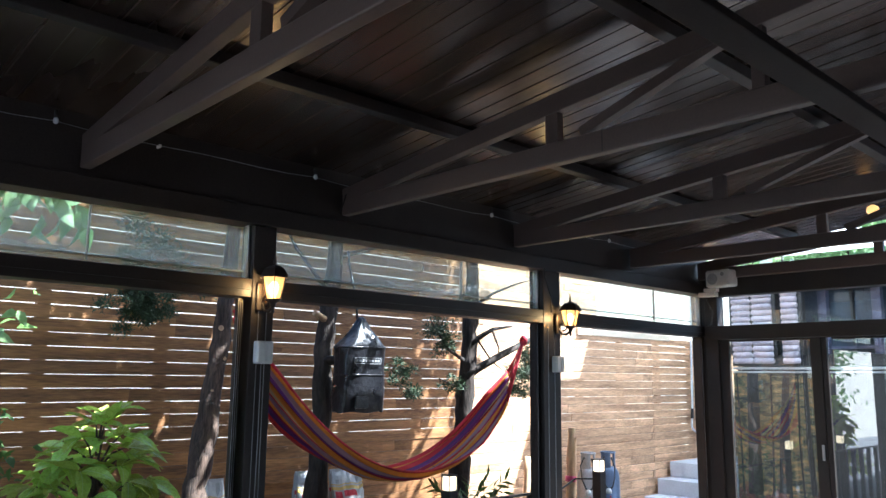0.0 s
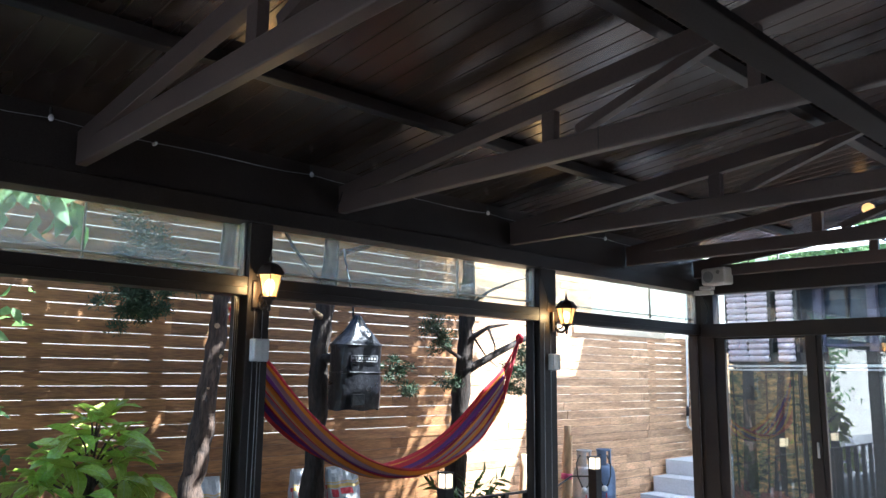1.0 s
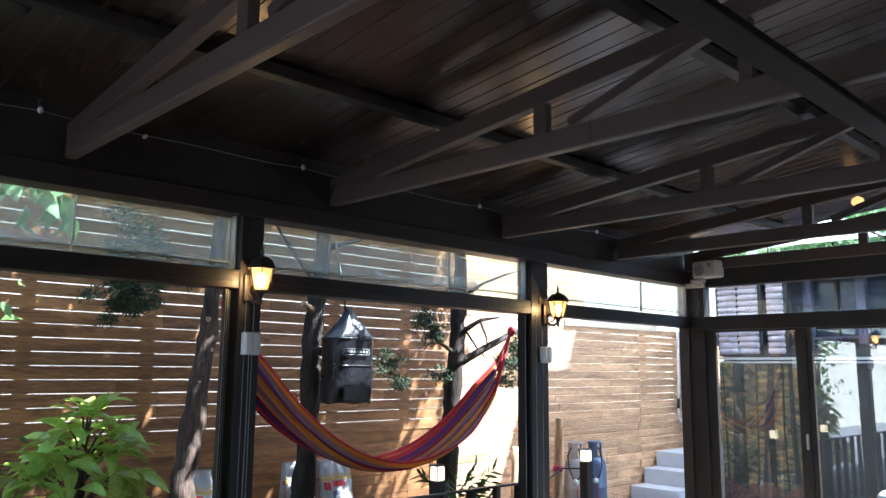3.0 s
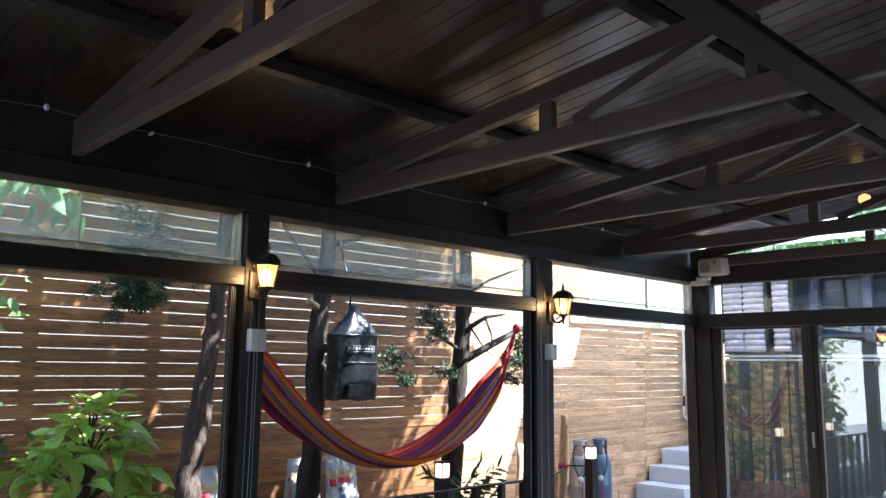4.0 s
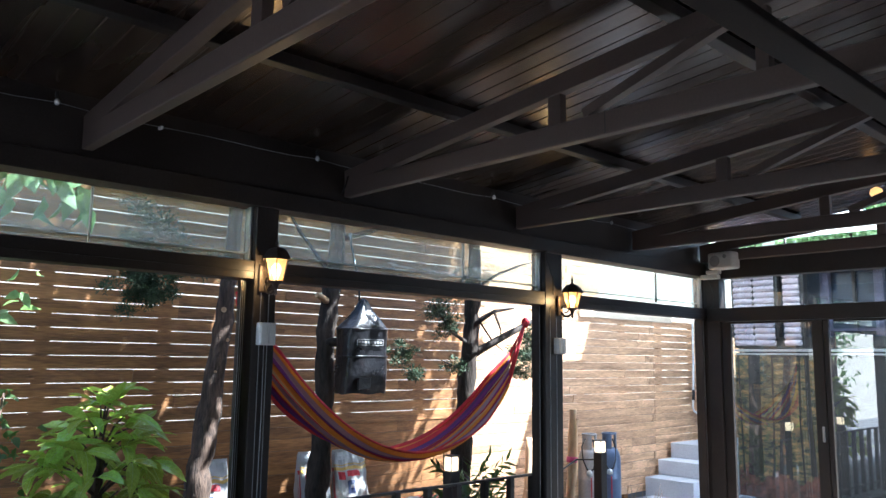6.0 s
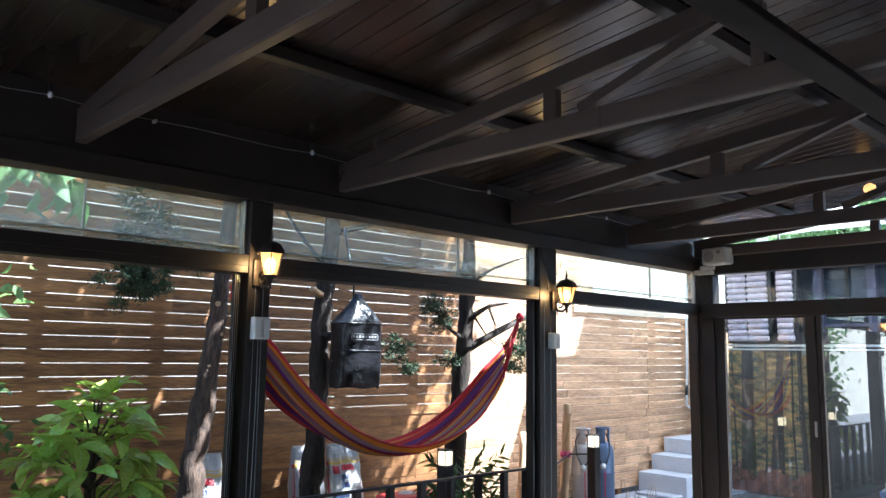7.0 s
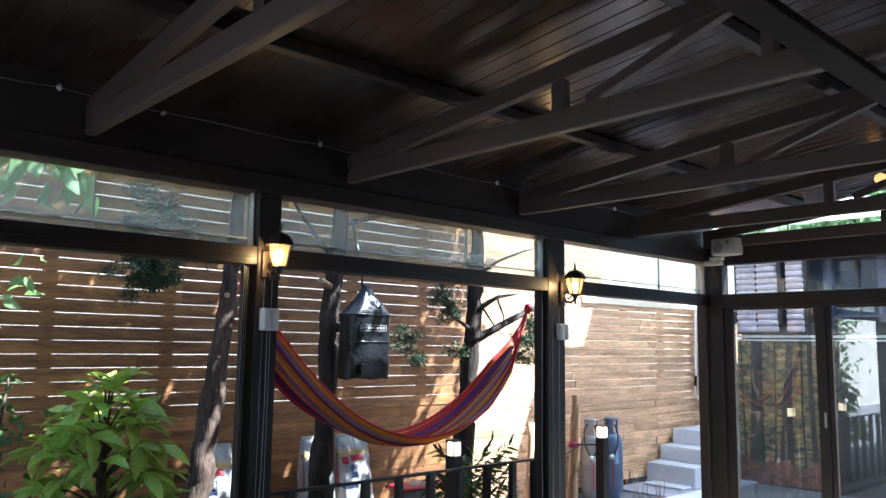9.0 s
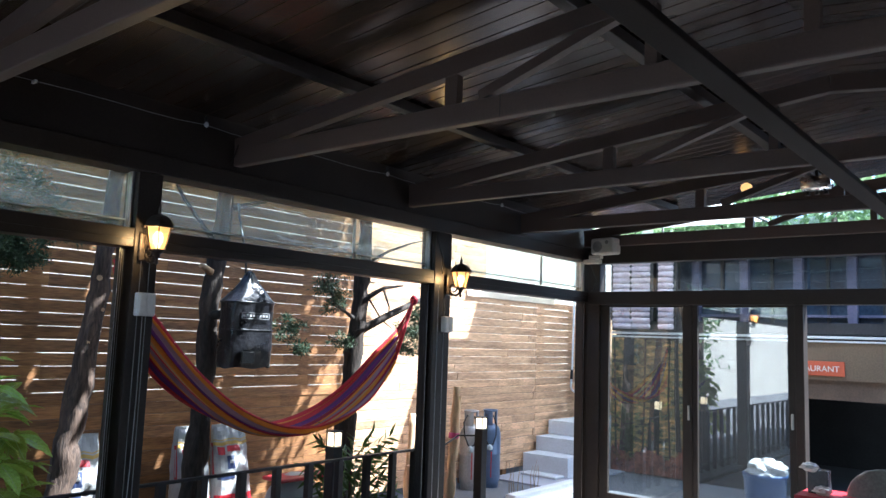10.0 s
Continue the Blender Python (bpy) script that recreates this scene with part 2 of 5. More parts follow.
end_bar("end_header", OY, WY, 2.345, 2.545, EX - 0.01)
end_bar("end_rail", OY + 0.002, WY - 0.002, 1.965, 2.085, EX - 0.004, EX + 0.116)
end_bar("end_post", 3.38, WY, 0.0, 2.345)
end_bar("end_post", 1.635, 1.70, 0.0, 1.965)
end_bar("end_post", OY, OY + 0.12, 0.0, 2.345)
end_bar("end_sill", 1.70, 3.38, 0.0, 0.18)

# ---- closing walls behind the camera: unseen, openings placed to let in daylight ----
for nm, bx in (("wall_back", (BACK - 0.15, BACK, 1.5, WY, 0, 0.4)), ("wall_back", (BACK - 0.15, BACK, 1.5, WY, 2.4, 2.9)), ("wall_back", (BACK - 0.15, BACK, OY, 1.5, 0, 2.9)), ("wall_opposite", (BACK, -0.4, OY - 0.15, OY, 0, 0.5)), ("wall_opposite", (BACK, -0.4, OY - 0.15, OY, 2.3, 2.75)), ("wall_opposite", (-0.4, EX, OY - 0.15, OY, 0, 2.75))):
    tagged(part(nm, box(B(), *bx), FRAME), "plain dark unseen wall, openings placed to let in daylight", "wall", kind="structure")

# ---- slatted fence ----
FY = 5.5
fence = thing("fence", "weathered brown wooden fence of horizontal slats with gaps", "fence")
slat_meshes = []
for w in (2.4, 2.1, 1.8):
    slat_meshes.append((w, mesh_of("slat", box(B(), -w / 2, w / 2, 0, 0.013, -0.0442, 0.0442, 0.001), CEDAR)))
tight = mesh_of("slat", box(B(), -0.9, 0.9, 0, 0.02, -0.0441, 0.0441, 0.006), SUNLITCEDAR)
open_joint = mesh_of("slat", box(B(), -0.9, 0.9, 0, 0.02, -0.0425, 0.0425, 0.005), SUNLITCEDAR)
rng = random.Random(5)
def lay_row(x, end, z, pick):
    """Slats end to end along one row; the last one is cut to fit."""
    while x < end - 0.02:
        w, me = pick()
        c = min(1, (end - x) / w)
        ob = new("slat", me)
        ob.parent = fence
        ob.matrix_basis = Matrix.LocRotScale((x + w * c / 2, FY + rng.uniform(-0.004, 0.004) * (2 if x > 5.4 else 1), z), Euler((rng.uniform(-0.05, 0.05) + (0.09 if x > 5.4 else 0), rng.uniform(-0.0012, 0.0012), 0)), Vector((c - 0.0005, 1, 1 if z < 2.0 else 0.972)))
        x += w * c


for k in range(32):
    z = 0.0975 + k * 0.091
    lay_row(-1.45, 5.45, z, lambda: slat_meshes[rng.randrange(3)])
    # From x 5.45, where the sunlit stretch begins, rows use the brighter wood.
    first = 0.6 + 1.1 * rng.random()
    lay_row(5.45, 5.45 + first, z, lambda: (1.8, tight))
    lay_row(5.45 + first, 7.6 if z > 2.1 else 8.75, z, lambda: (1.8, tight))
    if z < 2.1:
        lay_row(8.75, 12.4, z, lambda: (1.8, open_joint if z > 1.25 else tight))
x = -1.724
while x < 12.3:
    part("fence_post", box(B(), x - 0.04, x + 0.04, FY + 0.024, FY + 0.08, -0.02, 2.95 if x < 7.6 else 2.1), CEDAR, fence)
    x += 0.82
part('top_rail', box(B(), 7.2, 9.16, FY - 0.03, FY + 0.05, 2.115, 2.19, 0.004), material('pale_wood', (0.62, 0.52, 0.38), 0.7, 0, 0.1, 4, 0.1, 50), fence, 'pale sawn top rail')
tagged(part("neighbour_wall", box(B(), -30, 30, 9.0, 9.3, -0.3, 5.0), material("pale_render", (0.50, 0.46, 0.39), 0.85, 0.0, 0.12, 1.5, 0.1, 60)), "pale rendered wall of the neighbouring plot", "wall", kind="structure")

# Added dark sheet close behind the fence; it dims the lower gaps.
tagged(part("low_wall", box(B(), -1.4, 10, 5.85, 6.0, -0.3, 1.09), material("gap_backing_dark", (0.09, 0.08, 0.08), 0.9, 0, 0.3, 4, 0.3, 40)), "added dark backing that dims the lower gaps of the fence", "wall", kind="structure")
# unseen white awning cloth above the glazing, added to shade fence and steps
awning = thing("awning", "unseen white cloth awning added to shade the fence and steps", "awning")
AWN = cloth("awning_cloth", (0.88, 0.88, 0.86), 0.85)
part("cloth", box(B(), 8.33, 11.8, 3.143, 5.071, 4.2, 4.205), AWN, awning)
part("valance", box(B(), 7.24, 9.6, 2.786, 4.74, 3.15, 3.155), AWN, awning)
for x, y, z in ((11.75, 5.057, 4.2), (10.2, 5.057, 4.2)):
    part("pole", tube(B(), [(x, y, -0.02), (x, y, z)], 0.02, 8), FRAME, awning)
for y in (3.157, 5.057):
    part("arm", bar(B(), (8.33, y, 4.19), (11.8, y, 4.19), 0.03, 0.03), FRAME, awning)
for y in (2.82, 4.729):
    part("arm", bar(B(), (7.26, y, 3.14), (9.6, y, 3.14), 0.02, 0.02), FRAME, awning)
    part("hanger", bar(B(), (8.58, max(y, 3.157), 3.16), (8.58, max(y, 3.157), 4.2), 0.008, 0.008, side=(1, 0, 0)), WHITE, awning)
# ---- trees ----
LEAF = material("leaf_green", (0.06, 0.11, 0.03), 0.5, 0.0, 0.35, 9, 0.1, 60, spread=0.2)
BRIGHTLEAF = material("shrub_leaf", (0.36, 0.48, 0.07), 0.2, 0.0, 0.3, 14, 0.1, 70, spread=0.5, tint=(0.48, 0.58, 0.14))
JUNIPER = material("juniper_green", (0.036, 0.06, 0.024), 0.7, 0.0, 0.4, 15, 0.1, 60)
hue = BRIGHTLEAF.node_tree.nodes.new("ShaderNodeMapRange")
hue.inputs[3].default_value, hue.inputs[4].default_value = 0.455, 0.53
for nd in list(BRIGHTLEAF.node_tree.nodes):
    if nd.bl_idname == "ShaderNodeObjectInfo":
        BRIGHTLEAF.node_tree.links.new(nd.outputs["Random"], hue.inputs[0])
    if nd.bl_idname == "ShaderNodeHueSaturation":
        BRIGHTLEAF.node_tree.links.new(hue.outputs[0], nd.inputs["Hue"])


def see_through(m, colour, share):
    """Let part of the light shine through a leaf."""
    n, l = m.node_tree.nodes, m.node_tree.links
    tr, mx = n.new("ShaderNodeBsdfTranslucent"), n.new("ShaderNodeMixShader")
    tr.inputs[0].default_value = (*colour, 1)
    mx.inputs[0].default_value = share
    l.new(n["Principled BSDF"].outputs[0], mx.inputs[1])
    l.new(tr.outputs[0], mx.inputs[2])
    l.new(mx.outputs[0], n["Material Output"].inputs[0])


see_through(LEAF, (0.12, 0.22, 0.03), 0.24)
see_through(BRIGHTLEAF, (0.48, 0.66, 0.09), 0.3)


def leaf(bm, at, size, rnd, slim=0.42, droop=0.2, way=None, nrm=None):
    """One folded, pointed leaf."""
    d = way or Vector((rnd.uniform(-1, 1), rnd.uniform(-1, 1), rnd.uniform(-0.8, 0.6))).normalized()
    n = nrm or Vector((rnd.uniform(-1, 1), rnd.uniform(-1, 1), rnd.uniform(0.1, 1))).normalized()
    s = d.cross(n)
    if s.length < 0.05:
        s = d.orthogonal()
    s.normalize()
    n = s.cross(d)
    at = Vector(at)
    prof = ((0, 0.03, 0), (0.3, slim * 0.5, -0.03), (0.62, slim * 0.42, -0.1 - droop * 0.3), (1, 0, -0.14 - droop))
    mid = [bm.verts.new(at + (d * a + n * z) * size) for a, w, z in prof]
    lft = [bm.verts.new(at + (d * a + s * w + n * (z + w * 0.35)) * size) for a, w, z in prof[:3]]
    rgt = [bm.verts.new(at + (d * a - s * w + n * (z + w * 0.35)) * size) for a, w, z in prof[:3]]
    for k in range(2):
        bm.faces.new((mid[k], mid[k + 1], lft[k + 1], lft[k])).smooth = True
        bm.faces.new((mid[k + 1], mid[k], rgt[k], rgt[k + 1])).smooth = True
    bm.faces.new((mid[2], mid[3], lft[2])).smooth = True
    bm.faces.new((mid[3], mid[2], rgt[2])).smooth = True


def simple_leaves(bm, centre, spread, count, size, rnd):
    for _ in range(count):
        p = Vector(centre) + Vector((rnd.gauss(0, spread[0]), rnd.gauss(0, spread[1]), rnd.gauss(0, spread[2])))
        d = Vector((rnd.uniform(-1, 1), rnd.uniform(-1, 1), rnd.uniform(-1, 0.7))).normalized() * size * rnd.uniform(0.6, 1.3)
        s = d.orthogonal().normalized()
        s.rotate(Matrix.Rotation(rnd.uniform(0, 6.3), 3, d.normalized()))
        s *= d.length * 0.27
        v = [bm.verts.new(q) for q in (p, p + d * 0.5 + s, p + d, p + d * 0.5 - s)]
        bm.faces.new(v)


def needles(bm, centre, radius, count, rnd, size=0.022):
    """A juniper spray: short scaly twigs in uneven clumps round a centre."""
    hubs = [Vector(centre) + Vector((rnd.gauss(0, 1), rnd.gauss(0, 0.8), rnd.gauss(0, 0.8))) * radius * 0.5 for _ in range(9)]
    for _ in range(count * 4):
        o = Vector((rnd.gauss(0, 1), rnd.gauss(0, 1), rnd.gauss(0, 0.8)))
        p = hubs[rnd.randrange(9)] + o * radius * 0.17
        d = (o.normalized() + Vector((rnd.uniform(-0.9, 0.9), rnd.uniform(-0.9, 0.9), rnd.uniform(-0.5, 0.8)))).normalized() * size * rnd.uniform(0.6, 1.4)
        s = d.orthogonal().normalized() * size * 0.17
        s.rotate(Matrix.Rotation(rnd.uniform(0, 6.3), 3, d.normalized()))
        v = [bm.verts.new(q) for q in (p - s, p + s, p + d + s * 0.5, p + d - s * 0.5)]
        bm.faces.new(v)


def tree(label, trunk, radii, limbs, crowns, seed, sprays=(), bark=None):
    rnd = random.Random(seed)
    t = thing("tree", label, "tree", group="yard trees")
    fine, fr = [], []
    for i in range(len(trunk) - 1):
        for k in range(5):
            f = k / 5
            fine.append(Vector(trunk[i]).lerp(Vector(trunk[i + 1]), f) + Vector((rnd.uniform(-0.008, 0.008), rnd.uniform(-0.008, 0.008), 0)))
            fr.append((radii[i] * (1 - f) + radii[i + 1] * f) * rnd.uniform(0.93, 1.08))
    part("trunk", tube(B(), fine + [trunk[-1]], fr + [radii[-1]], 14, 0.35), bark or BARK, t)
    for pts, r in limbs:
        part("limb", tube(B(), pts, [r * (1 - (0.35 if r > 0.034 else 0.75) * k / (len(pts) - 1)) for k in range(len(pts))], 8, 0.3), bark or BARK, t)
    bm = B()
    for c, sp, n, size in crowns:
        simple_leaves(bm, c, sp, n, size, rnd)
    if crowns:
        tagged(part("crown", bm, LEAF, t, "dense dark green leaves"), kind="stuff")
    for c, r, n in sprays:
        bm = B()
        needles(bm, c, r, n, rnd)
        tagged(part("foliage_spray", bm, JUNIPER, t, "dark green juniper spray"), kind="stuff")
    return t


def clumps(x0, x1, y0, y1, z0, z1, n, per, size, seed):
    r = random.Random(seed)
    return [((r.uniform(x0, x1), r.uniform(y0, y1), r.uniform(z0, z1)), (0.26, 0.22, 0.18), per, size) for _ in range(n)]


tree("leaning tree with rough grey-brown bark before the fence", [(2.40, 5.1, -0.02), (2.455, 5.1, 0.57), (2.485, 5.1, 0.86), (2.545, 5.1, 1.31), (2.605, 5.1, 1.78), (2.63, 5.1, 2.17), (2.72, 5.1, 3.7)],
     [0.10, 0.086, 0.08, 0.07, 0.058, 0.052, 0.035],
     [([(2.66, 5.1, 2.6), (2.9, 5.0, 3.2), (3.3, 4.9, 3.9)], 0.03), ([(2.70, 5.1, 3.0), (2.2, 5.0, 3.5), (1.7, 4.8, 4.1)], 0.03)],
     clumps(1.9, 2.9, 3.9, 4.643, 3.2, 4.55, 32, 50, 0.15, 11) + clumps(2.9, 3.9, 3.9, 4.643, 3.2, 5.5, 30, 48, 0.15, 15), 21, [((1.86, 4.9, 2.06), 0.15, 420), ((2.05, 4.9, 2.03), 0.14, 420), ((1.95, 4.9, 1.98), 0.12, 260), ((2.05, 4.9, 2.4), 0.3, 800), ((1.85, 4.9, 2.25), 0.16, 600)])
tree("dark barked tree trunk behind the hammock", [(3.27, 4.9, -0.02), (3.285, 4.9, 0.5), (3.33, 4.9, 0.85), (3.345, 4.9, 1.3), (3.335, 4.9, 1.8), (3.385, 4.9, 2.13), (3.5, 4.9, 3.6)],
     [0.09, 0.08, 0.072, 0.067, 0.063, 0.06, 0.035],
     [([(3.32, 4.85, 1.72), (3.42, 4.7, 1.73), (3.47, 4.62, 1.78)], 0.035), ([(3.4, 4.9, 2.5), (3.7, 4.85, 2.6), (4.0, 4.8, 2.75), (4.2, 4.7, 3.2)], 0.025), ([(3.4, 4.9, 2.2), (3.1, 4.95, 2.55), (2.9, 5.0, 2.9)], 0.02)],
     clumps(3.3, 5.4, 3.9, 4.679, 3.2, 5.5, 58, 46, 0.15, 12), 22, bark=DARKBARK)
tree("dark juniper tree with bare branches and a cut limb", [(4.52, 4.7, -0.02), (4.57, 4.7, 0.73), (4.6, 4.7, 1.1), (4.64, 4.7, 1.47), (4.685, 4.7, 1.85), (4.70, 4.7, 2.21), (4.72, 4.7, 3.6)],
     [0.084, 0.076, 0.072, 0.068, 0.064, 0.06, 0.04],
     [([(4.6, 4.67, 1.62), (4.93, 4.6, 1.79), (5.28, 4.55, 1.945)], 0.036),
      ([(4.66, 4.66, 1.9), (4.86, 4.6, 2.02), (5.11, 4.6, 2.06)], 0.026), ([(4.86, 4.6, 2.01), (4.92, 4.58, 1.86), (4.9, 4.57, 1.8)], 0.012), ([(4.7, 4.65, 1.96), (4.85, 4.6, 1.75), (4.98, 4.6, 1.68)], 0.011),
      ([(4.62, 4.7, 1.75), (4.4, 4.65, 1.83), (4.2, 4.65, 2.05)], 0.018), ([(4.62, 4.7, 1.6), (4.45, 4.66, 1.55), (4.3, 4.66, 1.6)], 0.014), ([(4.7, 4.7, 2.2), (4.95, 4.65, 2.35), (5.2, 4.6, 2.45), (5.4, 4.6, 2.5)], 0.016)],
     clumps(4.6, 5.95, 3.9, 4.714, 3.3, 5.5, 58, 50, 0.15, 13), 23,
     [((4.28, 4.65, 2.0), 0.17, 300), ((4.36, 4.65, 1.86), 0.13, 220), ((3.86, 4.66, 1.62), 0.12, 220), ((3.98, 4.66, 1.5), 0.10, 160), ((5.2, 4.55, 1.66), 0.17, 460), ((5.27, 4.55, 1.78), 0.13, 380), ((5.14, 4.55, 1.5), 0.11, 260), ((4.45, 4.65, 1.56), 0.10, 160), ((4.4, 4.65, 2.25), 0.2, 250)], DARKBARK)
far_tree = tree("leafy tree overhanging the fence", [(0.1, 4.9, -0.02), (0.12, 4.9, 1.5), (0.2, 4.9, 3.7)], [0.08, 0.07, 0.04], [([(0.15, 4.9, 2.2), (0.6, 4.8, 2.5), (1.2, 4.6, 2.62)], 0.02)],
     clumps(-1.2, 2, 3.9, 4.643, 3.2, 4.45, 52, 50, 0.15, 14) + clumps(-1.2, 1.1, 3.9, 4.643, 4.45, 5.5, 26, 48, 0.15, 16), 24)
tree("leafy street tree beyond the end of the fence", [(-3.75, 6.7, -0.02), (-3.7, 6.7, 1.2), (-3.55, 6.65, 2.2), (-3.5, 6.6, 3.2)], [0.1, 0.085, 0.07, 0.03],
     [([(-3.6, 6.66, 1.9), (-3.3, 6.5, 2.3), (-3.1, 6.4, 2.7)], 0.03), ([(-3.65, 6.68, 1.6), (-4.0, 6.5, 1.9), (-4.3, 6.4, 2.3)], 0.025)],
     [((x, y, z), (0.26, 0.26, 0.24), 130, 0.13) for x, y, z in ((-3.2, 6.4, 2.6), (-3.4, 6.5, 1.9), (-3.9, 6.5, 2.2), (-4.2, 6.4, 2.4), (-3.6, 6.6, 3.0), (-3.1, 6.4, 2.1), (-3.5, 6.3, 1.5))], 25)
rl = random.Random(31)
bm = B()
for k in range(60):
    leaf(bm, (rl.uniform(0.6, 1.45), rl.uniform(4.3, 4.7), rl.uniform(2.4, 2.85)), rl.uniform(0.11, 0.17), rl, 0.66, 0.25, Vector((rl.uniform(-0.4, 0.4), rl.uniform(-0.4, 0.4), -1)).normalized())
for k in range(26):
    leaf(bm, (rl.uniform(0.7, 1.25), rl.uniform(4.5, 4.7), rl.uniform(1.65, 2.2)), rl.uniform(0.06, 0.11), rl, 0.5, 0.25)
MIDLEAF = material("hanging_leaf", (0.17, 0.26, 0.11), 0.4, 0.0, 0.35, 12, 0.1, 60, tint=(0.24, 0.34, 0.16))
see_through(MIDLEAF, (0.3, 0.5, 0.14), 0.4)
tagged(part("hanging_leaves", bm, MIDLEAF, far_tree, "broad hanging green leaves"), kind="stuff")

KNOT = material("pale_knot", (0.42, 0.27, 0.15), 0.8, 0, 0.3, 30, 0.3, 90)
leaning = [o for o in bpy.data.objects if o.name == "tree"][0]
for x, z, r in ((2.60, 1.93, 0.02), (2.64, 1.72, 0.014), (2.56, 1.5, 0.011)):
    part("branch_scar", tube(B(), [(x - 0.02, 5.05, z), (x - 0.022, 5.043, z)], [r, r * 0.9], 10), KNOT, leaning, "pale cut branch scar")
part("ribbon", tube(B(), [(2.66, 5.03, 2.06), (2.675, 5.02, 2.03), (2.66, 5.02, 2.0), (2.668, 5.03, 1.96)], [0.012, 0.014, 0.01, 0.004], 6), material("red_ribbon", (0.6, 0.03, 0.04), 0.6, 0, 0.2, 20, 0.1, 60), leaning, "small red ribbon")
dark_tree = [o for o in bpy.data.objects if o.name == "tree.001"][0]
part("branch_stub", tube(B(), [(3.32, 4.88, 2.03), (3.235, 4.83, 2.055), (3.19, 4.815, 2.065)], [0.026, 0.02, 0.017], 9, 0.3), KNOT, dark_tree, "pale broken branch stub")

# ---- broad-leaved shrub in the yard ----
shrub = thing("shrub", "bright green broad-leaved shrub before the fence", "shrub")
part("stem", tube(B(), [(1.57, 4.4, -0.02), (1.575, 4.4, 0.5), (1.57, 4.4, 0.95), (1.57, 4.4, 1.15)], [0.035, 0.032, 0.028, 0.018], 9, 0.2), BARK, shrub)
rs = random.Random(8)
LEAFRIB = material("leaf_midrib", (0.5, 0.6, 0.22), 0.35, 0, 0.1, 9, 0, 60)


def broad_leaf(rnd):
    """An arched, folded leaf one unit long with a pale midrib and side veins."""
    bm = B()
    slim, bend, fold = rnd.uniform(0.19, 0.24), rnd.uniform(0.12, 0.34), rnd.uniform(0.15, 0.4)
    rows, n = [], 8
    height = lambda a: 0.06 * math.sin(a * 2.2) - bend * a * a
    half = lambda a: max(0.004, slim * math.sin(math.pi * min(1, a * 0.96 + 0.04)) ** 0.75 * (1.1 - 0.35 * a))
    for i in range(n + 1):
        a = i / n
        w, z = half(a), height(a)
        wave = 0.012 * math.sin(a * 19 + slim * 90)
        rows.append([bm.verts.new((a, s * w, z + abs(s) * w * fold + (wave if abs(s) == 1 else 0))) for s in (-1, -0.5, 0, 0.5, 1)])
    for r0, r1 in zip(rows, rows[1:]):
        for k in range(4):
            bm.faces.new((r0[k], r1[k], r1[k + 1], r0[k + 1])).smooth = True
    for i in range(n):
        a, b = i / n, (i + 1) / n
        q = 0.010 * (1 - 0.7 * a)
        f = bm.faces.new([bm.verts.new((u, v, height(u) + 0.008)) for u, v in ((a, -q), (b, -q), (b, q), (a, q))])
        f.material_index = 1
        if 0 < i < n - 1:
            for s in (-1, 1):
                w = half(a + 0.1) * 0.85
                p0, p1 = Vector((a, 0, height(a) + 0.007)), Vector((a + 0.12, s * w, height(a + 0.12) + w * fold + 0.007))
                f = bm.faces.new([bm.verts.new(c) for c in (p0, p0 + Vector((0.008, 0, 0)), p1)])
                f.material_index = 1
    me = mesh_of("leaf", bm, BRIGHTLEAF)
    me.materials.append(LEAFRIB)
    return me


leaf_meshes = [broad_leaf(rs) for _ in range(7)]


def whorl(parent, tip, heading, count, rnd, size=(0.15, 0.225), lift=0.0):
    """Leaves fanned round the end of a twig, the outer ones hanging."""
    for k in range(count):
        a = heading + (k - (count - 1) / 2) * 2 * math.pi / (count + 1.5) + rnd.uniform(-0.25, 0.25)
        away = abs(((a - heading + math.pi) % (2 * math.pi)) - math.pi)
        ob = new("leaf", leaf_meshes[rnd.randrange(len(leaf_meshes))])
        ob.parent = parent
        dip = rnd.uniform(-22, 38) - lift + away * 6
        p = Vector(tip) + Vector((math.cos(a), math.sin(a), 0)) * 0.02
        ob.matrix_basis = Matrix.LocRotScale(p, Euler((radians(rnd.uniform(-30, 30)), radians(dip), a)), Vector((1, 1, 1)) * rnd.uniform(*size))


TIERS = ((1.33, 0.04, 3, 5, 40), (1.24, 0.13, 5, 6, 24), (1.13, 0.21, 8, 6, 14), (1.01, 0.26, 10, 6, 6), (0.88, 0.28, 9, 6, 0), (0.76, 0.29, 9, 5, -5), (0.66, 0.35, 10, 5, -8), (0.55, 0.35, 9, 5, -8))
for z, reach, count, leaves, lift in TIERS:
    for k in range(count):
        a = 2 * math.pi * (k + rs.uniform(-0.25, 0.25)) / count + z * 5
        r = reach * rs.uniform(0.75, 1.15)
        # the front of the stem stays bare at one height
        if 0.74 < z < 0.95 and abs(((a + 1.95 + math.pi) % (2 * math.pi)) - math.pi) < 0.5:
            continue
        tip = Vector((1.585 + r * math.cos(a) - (0.05 if z < 0.8 else 0), 4.4 + 0.85 * r * math.sin(a), z + rs.uniform(-0.05, 0.05)))
        root = Vector((1.57, 4.4, max(0.45, z - 0.16)))
        part("twig", tube(B(), [root, root.lerp(tip, 0.55) + Vector((0, 0, 0.03)), tip], [0.008, 0.006, 0.004], 5), BARK, shrub)
        whorl(shrub, tip, a, leaves, rs, lift=lift)
side = thing("shrub", "small-leaved dark green bush beside the fence", "shrub")
part("stem", tube(B(), [(1.02, 4.6, -0.02), (1.05, 4.6, 0.7), (1.13, 4.6, 1.4)], [0.018, 0.014, 0.006], 7, 0.2), BARK, side)
bm = B()
